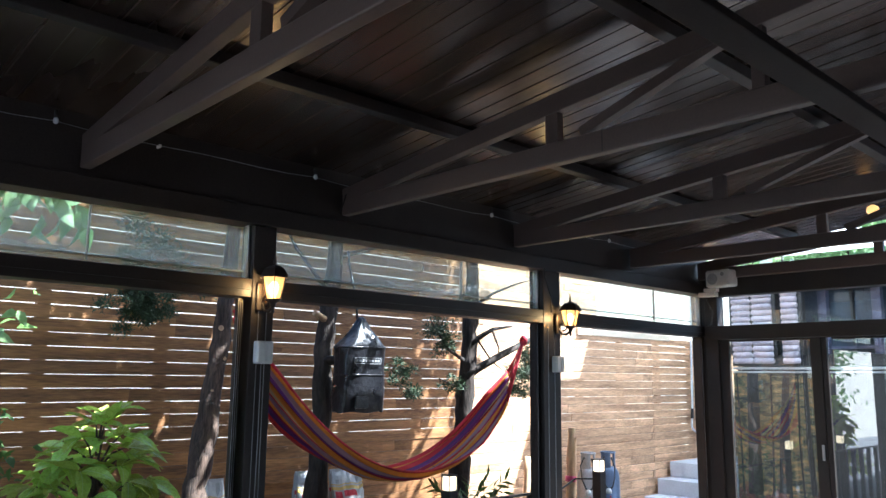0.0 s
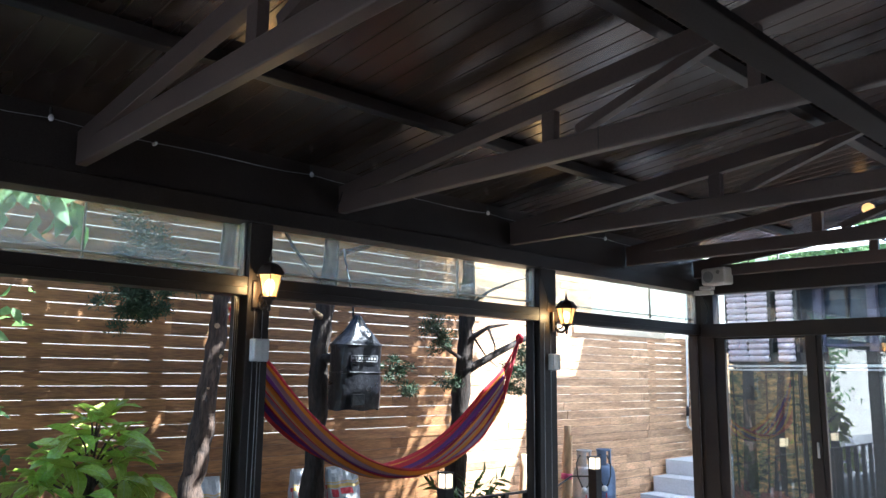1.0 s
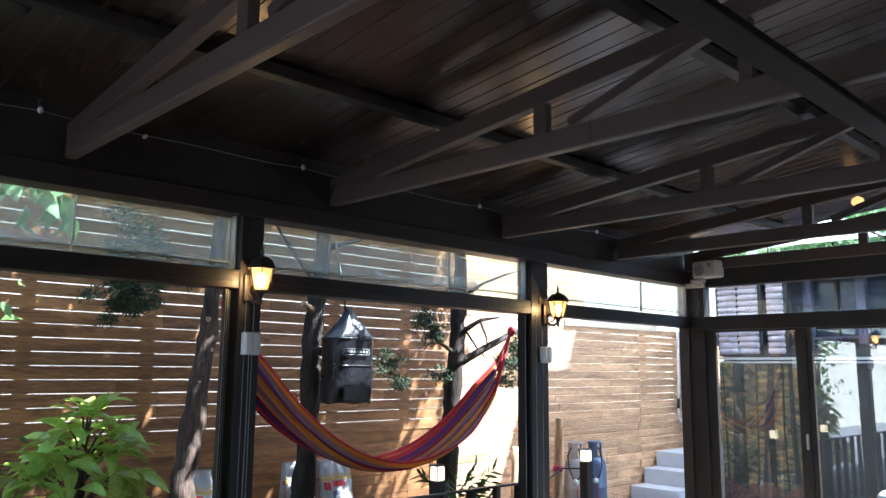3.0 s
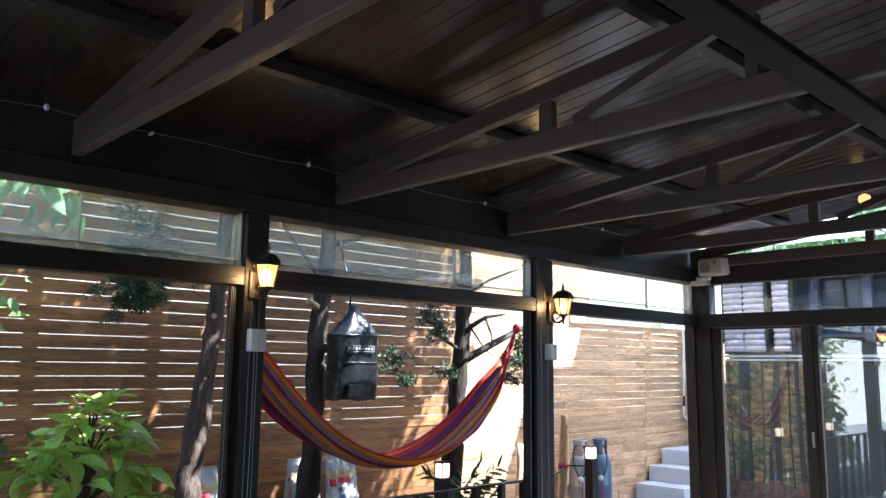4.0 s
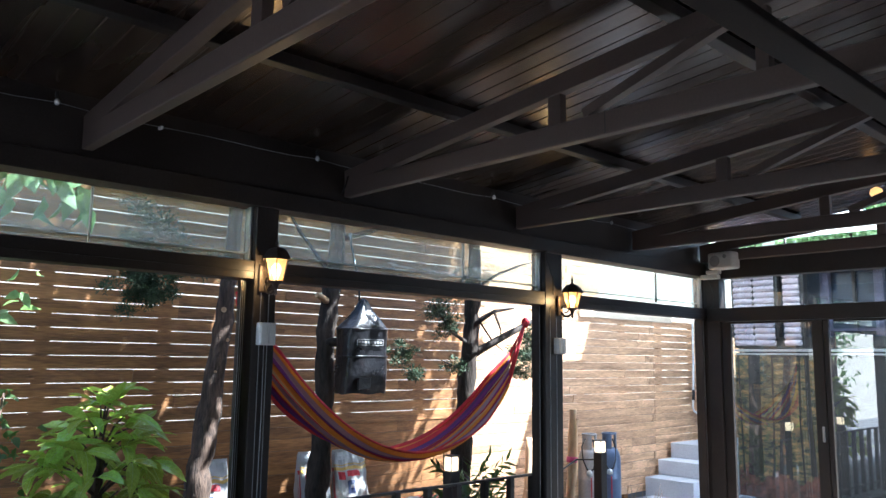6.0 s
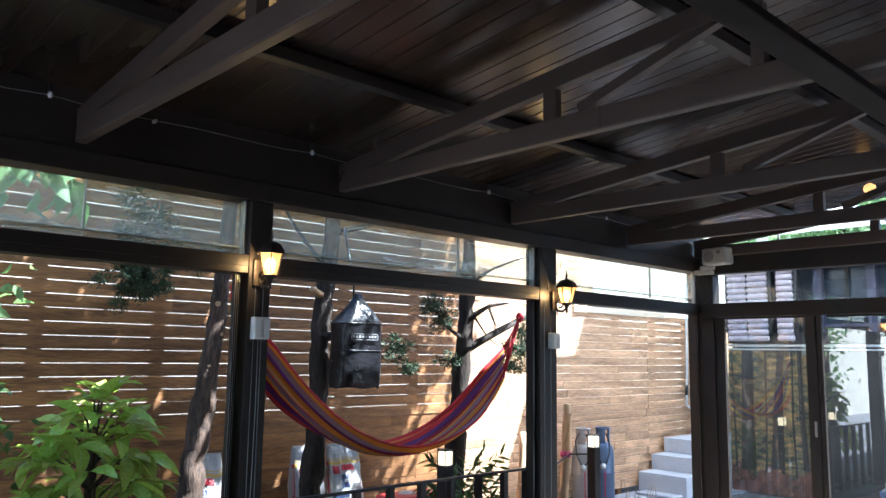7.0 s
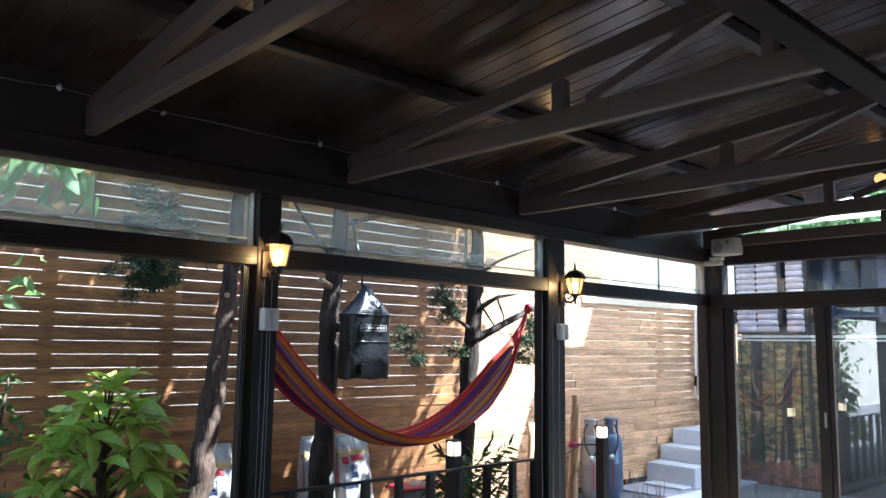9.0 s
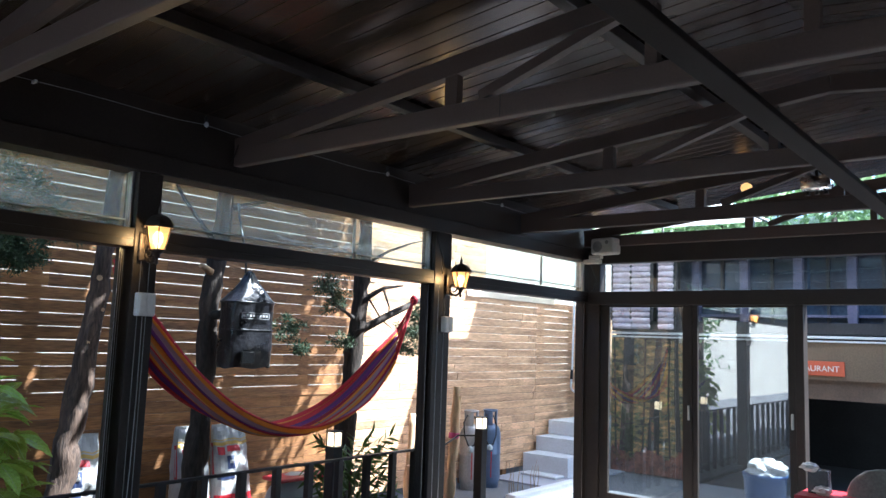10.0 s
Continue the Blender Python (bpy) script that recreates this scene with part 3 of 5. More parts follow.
for k in range(150):
    leaf(bm, (1.04 + rs.gauss(0, 0.1), 4.6 + rs.gauss(0, 0.08), rs.uniform(0.6, 1.25) ), rs.uniform(0.05, 0.085), rs, 0.55, 0.15)
for k in range(18):
    leaf(bm, (1.13 + rs.gauss(0, 0.02), 4.6, rs.uniform(1.2, 1.42)), rs.uniform(0.04, 0.07), rs, 0.55, 0.15)
tagged(part("foliage", bm, LEAF, side), kind="stuff")
palm = thing("shrub", "narrow-leaved green bush beside the lamp post", "shrub")
part("stem", tube(B(), [(4.22, 4.25, -0.02), (4.22, 4.25, 0.6)], [0.02, 0.01], 7), BARK, palm)
bm = B()
for k in range(46):
    a, h = rs.uniform(0, 6.28), rs.uniform(0.2, 0.7)
    way = Vector((math.cos(a), 0.7 * math.sin(a), rs.uniform(-0.1, 0.9))).normalized()
    base = Vector((4.22, 4.25, h))
    for q in range(12):
        sd = way.orthogonal().normalized() * (1 if q % 2 else -1)
        leaf(bm, base + way * (0.06 + 0.025 * q), 0.11, rs, 0.22, 0.15, (way + sd * 0.8).normalized())
tagged(part("fronds", bm, LEAF, palm), kind="stuff")

# ---- hammock ----
def stripes():
    m = bpy.data.materials.new("striped_cotton")
    m.use_nodes = True
    n, l = m.node_tree.nodes, m.node_tree.links
    b = n["Principled BSDF"]
    b.inputs["Roughness"].default_value = 0.85
    uv, sep, ramp = n.new("ShaderNodeUVMap"), n.new("ShaderNodeSeparateXYZ"), n.new("ShaderNodeValToRGB")
    l.new(uv.outputs[0], sep.inputs[0])
    l.new(sep.outputs[1], ramp.inputs[0])
    red, orange, mauve, plum, wine, tan, indigo = (0.74, 0.04, 0.05), (0.92, 0.36, 0.05), (0.50, 0.30, 0.36), (0.24, 0.05, 0.26), (0.45, 0.02, 0.06), (0.72, 0.46, 0.22), (0.16, 0.06, 0.22)
    cols = [red, orange, orange, mauve, plum, indigo, wine, orange, tan, red, plum, mauve, orange, wine, tan, plum, indigo, red, orange, red]
    ramp.color_ramp.interpolation = "CONSTANT"
    e = ramp.color_ramp.elements
    e[0].color = (*cols[0], 1)
    e[1].position, e[1].color = 1 / 20, (*cols[1], 1)
    for k in range(2, 20):
        q = e.new(k / 20)
        q.color = (*cols[k], 1)
    no, mix, bp = n.new("ShaderNodeTexNoise"), n.new("ShaderNodeMix"), n.new("ShaderNodeBump")
    no.inputs["Scale"].default_value, no.inputs["Detail"].default_value = 60, 5
    mix.data_type, mix.blend_type = "RGBA", "MULTIPLY"
    mix.inputs[0].default_value = 0.25
    l.new(ramp.outputs[0], mix.inputs[6])
    l.new(no.outputs["Color"], mix.inputs[7])
    l.new(mix.outputs[2], b.inputs["Base Color"])
    bp.inputs["Strength"].default_value = 0.3
    l.new(no.outputs["Fac"], bp.inputs["Height"])
    l.new(bp.outputs[0], b.inputs["Normal"])
    tr, mx = n.new("ShaderNodeBsdfTranslucent"), n.new("ShaderNodeMixShader")
    l.new(mix.outputs[2], tr.inputs[0])
    mx.inputs[0].default_value = 0.3
    l.new(b.outputs[0], mx.inputs[1])
    l.new(tr.outputs[0], mx.inputs[2])
    l.new(mx.outputs[0], n["Material Output"].inputs[0])
    return m


RED = material("red_cord", (0.5, 0.03, 0.045), 0.8, 0, 0.3, 20, 0.3, 90)
hammock = thing("hammock", "red, orange and purple striped cotton hammock slung from a tree", "hammock")
HA, HB = Vector((2.40, 4.4, 1.76)), Vector((5.03, 4.4, 1.925))
NU, NV = 60, 34


def hammock_point(u, v):
    """u along the cloth, v from the near hem (-1) to the far hem (1)."""
    x = 2.53 + (4.83 - 2.53) * u
    mid = 0.975 + 0.44 * (x - 3.72) ** 2 + (0.10 * max(0, x - 4.4) ** 2)
    gap = max(-0.40, min(0.36, 0.33 - 0.40 * (x - 2.75)))
    if x > 4.45:
        gap *= 1 - 0.5 * ((x - 4.45) / 0.48) ** 2
    width = 0.24 * max(0.2, math.sin(math.pi * min(1, max(0, u))) ** 0.6)
    fold = 0.016 * math.sin(v * 15 + u * 4) * (0.3 + 0.7 * abs(2 * u - 1)) + 0.008 * math.sin(v * 31 - u * 7)
    y = 4.4 + v * width + fold * 0.8
    z = mid - v * gap / 2 - (0.075 * math.sin(math.pi * u) + 0.02) * (1 - v * v) + fold
    return Vector((0, 0, 1.6)).lerp(Vector((x, 4.4, z)), y / 4.4)


bm = B()
uvl = bm.loops.layers.uv.new("UVMap")
grid = [[bm.verts.new(hammock_point(i / NU, 2 * j / NV - 1)) for j in range(NV + 1)] for i in range(NU + 1)]
for i in range(NU):
    for j in range(NV):
        f = bm.faces.new((grid[i][j], grid[i + 1][j], grid[i + 1][j + 1], grid[i][j + 1]))
        f.smooth = True
        for lp, (a, b) in zip(f.loops, ((i, j), (i + 1, j), (i + 1, j + 1), (i, j + 1))):
            lp[uvl].uv = (a / NU, b / NV)
cloth = part("cloth", bm, stripes(), hammock)
sol = cloth.modifiers.new("thick", "SOLIDIFY")
sol.thickness = 0.006
for v, nm in ((-1, "hem"), (1, "hem")):
    part(nm, tube(B(), [hammock_point(i / 40, v) for i in range(41)], 0.007, 7), RED, hammock)
for end, u in ((HA, 0.0), (HB, 1.0)):
    for k in range(9):
        p = hammock_point(u, -1 + k / 4)
        mid = p.lerp(end, 0.5) + Vector((0, 0.01 * math.sin(k * 2.0), -0.012 + 0.006 * math.cos(k * 3)))
        part("cord", tube(B(), [p, mid, end], [0.008, 0.008, 0.010], 6), RED, hammock)
    part("end_knot", tube(B(), [end + Vector((0.012 * math.cos(a), 0.035 * math.cos(a), 0.03 * math.sin(a))) for a in [k * 0.7 for k in range(10)]], 0.017, 7), RED, hammock)

nest(hammock, "cloth", "hem")

# ---- black vinyl cover hung in the tree ----
VINYL = material("black_vinyl", (0.010, 0.010, 0.012), 0.3, 0.0, 0.3, 7, 0.9, 22)
INK = material("pale_print", (0.33, 0.33, 0.33), 0.6, 0, 0.1, 20, 0, 60)
cover = thing("hanging_cover", "glossy black vinyl equipment cover hung in the tree", "cover")
bm = B()
rings = []
prof = [(2.035, 0.015, 0.01), (2.02, 0.03, 0.03), (1.95, 0.075, 0.06), (1.88, 0.145, 0.1), (1.832, 0.196, 0.12), (1.822, 0.212, 0.122), (1.812, 0.218, 0.122), (1.80, 0.216, 0.12), (1.7, 0.217, 0.118), (1.6, 0.214, 0.12), (1.5, 0.218, 0.115), (1.4, 0.222, 0.11), (1.355, 0.222, 0.1)]
for z, hx, hy in prof:
    ring = []
    for k in range(36):
        a = 2 * math.pi * k / 36
        c, s = math.cos(a), math.sin(a)
        q = (abs(c) ** 4 + abs(s) ** 4) ** -0.25
        wob = 1 + 0.05 * noise.noise(Vector((c * 2.5, s * 2.5, z * 9))) + 0.05 * noise.noise(Vector((c * 7, s * 7, z * 22)))
        ring.append(bm.verts.new((3.455 + 0.84 * hx * c * q * wob, 4.6 + hy * s * q * wob, z + 0.006 * math.sin(5 * a))))
    rings.append(ring)
for r0, r1 in zip(rings, rings[1:]):
    for k in range(36):
        bm.faces.new((r0[k], r0[(k + 1) % 36], r1[(k + 1) % 36], r1[k])).smooth = True
bm.faces.new(rings[0])
part("cover_body", bm, VINYL, cover)
part("hook_strap", tube(B(), [(3.42, 4.6, 2.02), (3.43, 4.62, 2.15), (3.42, 4.72, 2.45), (3.5, 4.85, 2.56)], 0.008, 6), VINYL, cover)
for seam in (1.815, 1.62):
    part("seam", tube(B(), [(3.455 + 0.184 * c * (abs(c) ** 4 + abs(s) ** 4) ** -0.25, 4.6 + 0.123 * s * (abs(c) ** 4 + abs(s) ** 4) ** -0.25, seam) for c, s in [(math.cos(k * math.pi / 16), math.sin(k * math.pi / 16)) for k in range(33)]], 0.005, 5), VINYL, cover)
lab = part("label_print", B(), INK, cover, "pale printed label in a frame")
bm = B()
for x0, x1, z0, z1 in ((3.315, 3.55, 1.737, 1.740), (3.315, 3.55, 1.697, 1.700), (3.315, 3.318, 1.697, 1.74), (3.547, 3.55, 1.697, 1.74)):
    box(bm, x0, x1, 4.466, 4.472, z0, z1)
for k in range(8):
    x0 = 3.325 + k * 0.0275
    box(bm, x0, x0 + 0.017, 4.466, 4.472, 1.711, 1.727)
bm.to_mesh(lab.data)
bm.free()
part("pocket", box(B(), 3.33, 3.44, 4.462, 4.478, 1.385, 1.47, 0.006), VINYL, cover)

nest(cover, "cover_body", "seam", "label_print", "pocket")

# ---- charcoal sacks along the fence ----
PAPER = material("white_sack", (0.38, 0.375, 0.365), 0.4, 0, 0.12, 7, 0.4, 12)
BLUE = material("blue_print", (0.02, 0.04, 0.22), 0.4, 0, 0.2, 8, 0.2, 20)
REDP = material("red_print", (0.45, 0.02, 0.03), 0.4, 0, 0.2, 8, 0.2, 20)
GOLD = material("gold_print", (0.5, 0.33, 0.08), 0.4, 0, 0.2, 8, 0.2, 20)
DARKP = material("dark_print", (0.03, 0.04, 0.09), 0.4, 0, 0.2, 8, 0.2, 20)


def sack():
    t = thing("charcoal_sack", "white, red and blue plastic charcoal sack leaning on the fence", "sack", group="sacks at the fence")

    def surf(u, z):
        """Half width and half depth at a height."""
        top = max(0, (z - 0.60) / 0.28)
        return 0.145 * (0.95 + 0.05 * math.sin(math.pi * min(1, z / 0.5))) * (1 - 0.05 * top ** 2), 0.10 * (1 - 0.85 * top ** 1.2)

    def skin(z0, z1, a0, a1, out, steps=14):
        bm = B()
        rows = max(2, round((z1 - z0) / 0.03))
        g = []
        for i in range(rows + 1):
            z = z0 + (z1 - z0) * i / rows
            row = []
            for k in range(steps + 1):
                a = a0 + (a1 - a0) * k / steps
                hw, hd = surf(0, z)
                c, s = math.cos(a), math.sin(a)
                q = (abs(c) ** 4 + abs(s) ** 4) ** -0.25
                w = 1 + 0.07 * noise.noise(Vector((c * 3, s * 3, z * 7))) + (0.05 + 0.1 * z) * noise.noise(Vector((c * 6, s * 6, z * 15)))
                row.append(bm.verts.new(((hw + out) * c * q * (1 + (w - 1) * 0.5), (hd * w + out) * s * q + 0.02 * z * noise.noise(Vector((c * 4, 3, z * 9))), z + 0.025 * z * noise.noise(Vector((c * 3, 7, 2))))))
            g.append(row)
        for r0, r1 in zip(g, g[1:]):
            for k in range(steps):
                bm.faces.new((r0[k], r0[k + 1], r1[k + 1], r1[k])).smooth = False
        return bm
    body = skin(0, 0.88, 0, 2 * math.pi, 0, 36)
    bmesh.ops.remove_doubles(body, verts=body.verts, dist=0.001)
    part("sack_body", body, PAPER, t)
    part("top_seam", box(B(), -0.135, 0.135, -0.006, 0.006, 0.865, 0.9, 0.002), PAPER, t)
    pi = math.pi
    part("blue_panel", skin(0.02, 0.26, pi * 1.03, pi * 1.97, 0.004), BLUE, t, "blue printed lower panel")
    part("red_panel", skin(0.27, 0.36, pi * 1.08, pi * 1.92, 0.004), REDP, t, "red printed band")
    part("gold_band", skin(0.735, 0.76, pi * 1.1, pi * 1.9, 0.004), GOLD, t, "gold printed band")
    part("gold_band", skin(0.772, 0.78, pi * 1.1, pi * 1.9, 0.004), GOLD, t, "gold printed band")
    part("emblem", skin(0.55, 0.65, pi * 1.38, pi * 1.52, 0.004, 6), DARKP, t, "dark printed emblem")
    part("emblem", skin(0.59, 0.615, pi * 1.42, pi * 1.48, 0.007, 4), PAPER, t, "pale heart of the emblem")
    part("badge", skin(0.665, 0.725, pi * 1.25, pi * 1.36, 0.004, 5), REDP, t, "small red printed badge")
    part("badge", skin(0.68, 0.725, pi * 1.4, pi * 1.62, 0.004, 5), REDP, t, "small red printed badge")
    part("side_print", skin(0.5, 0.76, pi * 1.0, pi * 1.1, 0.004, 4), REDP, t, "red oval side print")
    part("side_print", skin(0.53, 0.73, pi * 1.02, pi * 1.08, 0.007, 4), PAPER, t, "pale heart of the oval print")
    part("word_bar", skin(0.14, 0.2, pi * 1.25, pi * 1.6, 0.007, 8), PAPER, t, "pale bar of printed words")
    part("word_bar", skin(0.475, 0.50, pi * 1.2, pi * 1.5, 0.004, 8), DARKP, t, "dark bar of printed words")
    part("word_bar", skin(0.30, 0.325, pi * 1.3, pi * 1.7, 0.007, 8), PAPER, t, "pale bar of printed words")
    nest(t, "sack_body", "blue_panel", "red_panel", "gold_band", "emblem", "badge", "side_print", "word_bar")
    return t


sk = sack()
sk.matrix_basis = Matrix.LocRotScale((2.65, 5.22, -0.02), Euler((radians(-7), 0, radians(-8))), None)
for x, rz, ry in ((3.52, 6, 2), (3.91, -12, -3)):
    copy_thing(sk, Matrix.LocRotScale((x, 5.22, -0.02), Euler((radians(-7), radians(ry), radians(rz))), None))
lying = thing("charcoal_sack", "red and pale charcoal sack lying on the ground", "sack", group="sacks at the fence")
bm = B()
bmesh.ops.create_uvsphere(bm, u_segments=24, v_segments=14, radius=1)
for v in bm.verts:
    v.co = Vector((4.28 + 0.26 * v.co.x * (1 + 0.1 * noise.noise(v.co * 3)), 4.95 + 0.18 * v.co.y, 0.24 + 0.26 * v.co.z))
for f in bm.faces:
    f.smooth = True
part("sack_body", bm, PAPER, lying)
part("red_band", box(B(), 4.03, 4.55, 4.80, 5.05, 0.452, 0.482, 0.012), REDP, lying, "red printed band")

# ---- yard railing and lamp posts ----
IRON = material("black_iron", (0.02, 0.019, 0.019), 0.5, 0.2, 0.3, 6, 0.1, 60)
railing = thing("railing", "black iron railing with square uprights", "railing")
part("top_rail", box(B(), -1.6, 4.68, 3.885, 3.915, 0.762, 0.78, 0.003), IRON, railing)
part("bottom_rail", box(B(), -1.6, 4.68, 3.89, 3.91, 0.06, 0.085, 0.003), IRON, railing)
x = -1.55
while x < 4.7:
    wide = 0.022 if abs(x - 4.55) > 0.1 else 0.035
    part("upright", box(B(), x - wide, x + wide, 3.90 - wide, 3.90 + wide, -0.02, 0.775, 0.002), IRON, railing)
    x += 0.2655
LAMPGLOW = glow("lit_lamp_glass", (1.0, 0.76, 0.44), 0.55)


def post_lamp():
    t = thing("post_lamp", "square black garden post lamp with a lit glass head", "lamp", group="garden post lamps")
    part("post", box(B(), -0.042, 0.042, -0.042, 0.042, -0.02, 0.845, 0.005), IRON, t)
    part("head_glass", box(B(), -0.035, 0.035, -0.035, 0.035, 0.848, 0.94, 0.008), LAMPGLOW, t, "glowing warm white glass head")
    for sx in (-1, 1):
        for sy in (-1, 1):
            part("corner_bar", box(B(), sx * 0.037 - 0.003, sx * 0.037 + 0.003, sy * 0.037 - 0.003, sy * 0.037 + 0.003, 0.84, 0.945), IRON, t)
    part("cap", box(B(), -0.042, 0.042, -0.042, 0.042, 0.942, 0.952, 0.003), IRON, t)
    nest(t, "head_glass", "corner_bar", "cap")
    return t


pl = post_lamp()
pl.location = (3.80, 4.0, 0)
copy_thing(pl, pose(5.79, 4.2, -0.03))
copy_thing(pl, pose(2.30, 4.0, 0.0))

# ---- wooden stakes with a rope ----
STAKE = material("raw_wood", (0.6, 0.4, 0.23), 0.75, 0, 0.25, 8, 0.3, 50, (1, 1, 0.2))
for label, pts, r in (("rough split wooden stake wrapped with pink tape", [(5.72, 4.5, -0.02), (5.75, 4.5, 0.4), (5.79, 4.5, 0.8), (5.80, 4.5, 1.17)], [0.05, 0.046, 0.04, 0.032]), ("thin weathered wooden stake", [(5.72, 5.0, -0.02), (5.73, 5.0, 0.4), (5.77, 5.0, 0.88)], [0.035, 0.032, 0.026]), ("short weathered wooden stake", [(5.64, 4.9, -0.02), (5.64, 4.9, 0.42)], [0.035, 0.03])):
    st = thing("wooden_stake", label, "stake", group="stakes in the yard")
    fine = []
    rr = []
    for i in range(len(pts) - 1):
        for k in range(4):
            fine.append(Vector(pts[i]).lerp(Vector(pts[i + 1]), k / 4))
            rr.append(r[i] + (r[i + 1] - r[i]) * k / 4)
    part("shaft", tube(B(), fine + [pts[-1]], rr + [r[-1]], 8, 0.5), STAKE, st)
    if "pink" in label:
        part("tape", tube(B(), [(5.775, 4.5, 0.70), (5.78, 4.5, 0.75)], 0.05, 10), material("pink_tape", (0.6, 0.08, 0.2), 0.5), st, "pink tape")
        part("splinter", tube(B(), [(5.83, 4.5, 0.6), (5.86, 4.5, 1.08)], [0.016, 0.008], 6, 0.4), STAKE, st)
rope = tagged(part("rope", tube(B(), [(4.6, 3.92, 0.74), (5.2, 4.2, 0.69), (5.78, 4.45, 0.73), (5.85, 4.3, 0.74), (5.8, 4.24, 0.77)], 0.008, 6), IRON), "dark rope strung between stake and lamp post", "rope")

# ---- gas cylinders ----
def cylinder(label, colour, seed):
    paint = material("cylinder_paint", colour, 0.35, 0.35, 0.15, 5, 0.06, 40)
    t = thing("gas_cylinder", label, "gas cylinder", group="gas cylinders")
    part("tank", lathe(B(), [(0.13, 0.0), (0.16, 0.0), (0.165, 0.04), (0.18, 0.07), (0.184, 0.1), (0.184, 0.34), (0.187, 0.345), (0.187, 0.36), (0.184, 0.365), (0.184, 0.53), (0.178, 0.58), (0.160, 0.625), (0.125, 0.66), (0.05, 0.68)], sides=28), paint, t)
    part("foot_ring", lathe(B(), [(0.15, -0.02), (0.155, -0.02), (0.155, 0.03), (0.15, 0.03)], sides=24), paint, t)
    for q in range(3):
        bm = B()
        ring = []
        for k in range(9):
            a = radians(-35 + 120 * q + 84 * k / 8)
            ring.append([bm.verts.new((r * math.cos(a), r * math.sin(a), z)) for r in (0.112, 0.119) for z in (0.655, 0.815)])
        for r0, r1 in zip(ring, ring[1:]):
            for a, b in ((0, 1), (1, 3), (3, 2), (2, 0)):
                bm.faces.new((r0[a], r0[b], r1[b], r1[a]))
        for r0 in (ring[0], ring[-1]):
            bm.faces.new((r0[0], r0[1], r0[3], r0[2]))
        part("collar", bm, paint, t)
    part("rim", tube(B(), [(0.116 * math.cos(k * math.pi / 12), 0.116 * math.sin(k * math.pi / 12), 0.822) for k in range(25)], 0.011, 7), paint, t)
    part("valve", lathe(B(), [(0.02, 0.70), (0.02, 0.76), (0.035, 0.765), (0.035, 0.79), (0.01, 0.795)], sides=12), material("brass", (0.5, 0.36, 0.14), 0.35, 0.9), t, "brass valve")
    part("hose", tube(B(), [(0, -0.03, 0.77), (-0.07, -0.12, 0.775), (-0.12, -0.165, 0.70), (-0.1, -0.19, 0.56), (-0.04, -0.205, 0.47), (0.0, -0.21, 0.44), (0.06, -0.205, 0.47), (0.1, -0.19, 0.56), (0.1, -0.165, 0.68), (0.05, -0.1, 0.77)], 0.011, 7), IRON, t, "black rubber hose")
    part("regulator", lathe(B(), [(0.02, 0), (0.045, 0.005), (0.05, 0.03), (0.03, 0.055), (0.01, 0.06)], (0, -0.22, 0.40), 14), material("regulator_grey", (0.45, 0.47, 0.45), 0.4, 0.6), t, "grey gas regulator")
    part("tag_strip", box(B(), 0.02, 0.035, -0.192, -0.187, 0.1, 0.38), REDP, t, "red hanging strip")
    nest(t, "tank", "collar", "rim", "foot_ring", "valve")
    nest(t, "hose", "regulator")
    t.scale = (0.66, 0.66, 1.0)
    t.rotation_euler = (0, 0, radians(-54))
    return t


cylinder("blue-grey painted steel gas cylinder with hose and regulator", (0.115, 0.15, 0.225), 1).location = (7.34, 5.2, 0.0)
cylinder("pale grey painted steel gas cylinder", (0.34, 0.325, 0.31), 2).location = (7.06, 5.26, 0.0)

# ---- concrete steps ----
steps = thing("concrete_steps", "pale grey concrete steps climbing beside the fence", "steps")
for k in range(3):
    part("step", box(B(), 8.40 + 0.297 * k, 10.4, 4.80, 5.44, 0.0 if k == 0 else 0.055 + 0.183 * k, 0.055 + 0.183 * (k + 1) - 0.002, 0.008), CONCRETE, steps)
part("rubble", box(B(), 8.2, 8.42, 4.85, 5.35, 0.0, 0.03, 0.012), CONCRETE, steps)
tagged(part("kerb", box(B(), 6.6, 8.0, 4.35, 4.47, -0.02, 0.1, 0.01), CONCRETE), "pale concrete planter edging", "kerb", kind="structure")
dry = thing("dry_grass", "dry brown grass stalks in the planter edge", "grass", kind="stuff")
DRYSTALK = material("dry_stalk", (0.28, 0.2, 0.11), 0.8, 0, 0.3, 9, 0.1, 60)
rg = random.Random(4)
for k in range(9):
    x0 = 7.0 + rg.uniform(-0.25, 0.35)
    part("stalk", tube(B(), [(x0, 4.55, -0.02), (x0 + rg.uniform(-0.05, 0.05), 4.55, 0.2), (x0 + rg.uniform(-0.15, 0.15), 4.55, rg.uniform(0.25, 0.42))], [0.004, 0.003, 0.002], 4), DRYSTALK, dry)
rod = thing("awning_crank", "white awning crank rod with black grips", "crank rod")
part("rod", tube(B(), [(9.72, 4.885, 4.18), (9.58, 5.4, 2.7), (9.53, 5.4, 1.3), (9.5, 5.4, 1.02), (9.53, 5.4, 0.98), (9.72, 5.4, 0.89), (9.745, 5.4, 0.85), (9.747, 5.4, 0.74)], 0.013, 8), WHITE, rod)
part("grip", tube(B(), [(9.527, 5.4, 1.25), (9.514, 5.4, 1.12)], 0.02, 8), IRON, rod, "black grip")
part("grip", tube(B(), [(9.746, 5.4, 0.86), (9.748, 5.4, 0.72)], 0.02, 8), IRON, rod, "black grip")

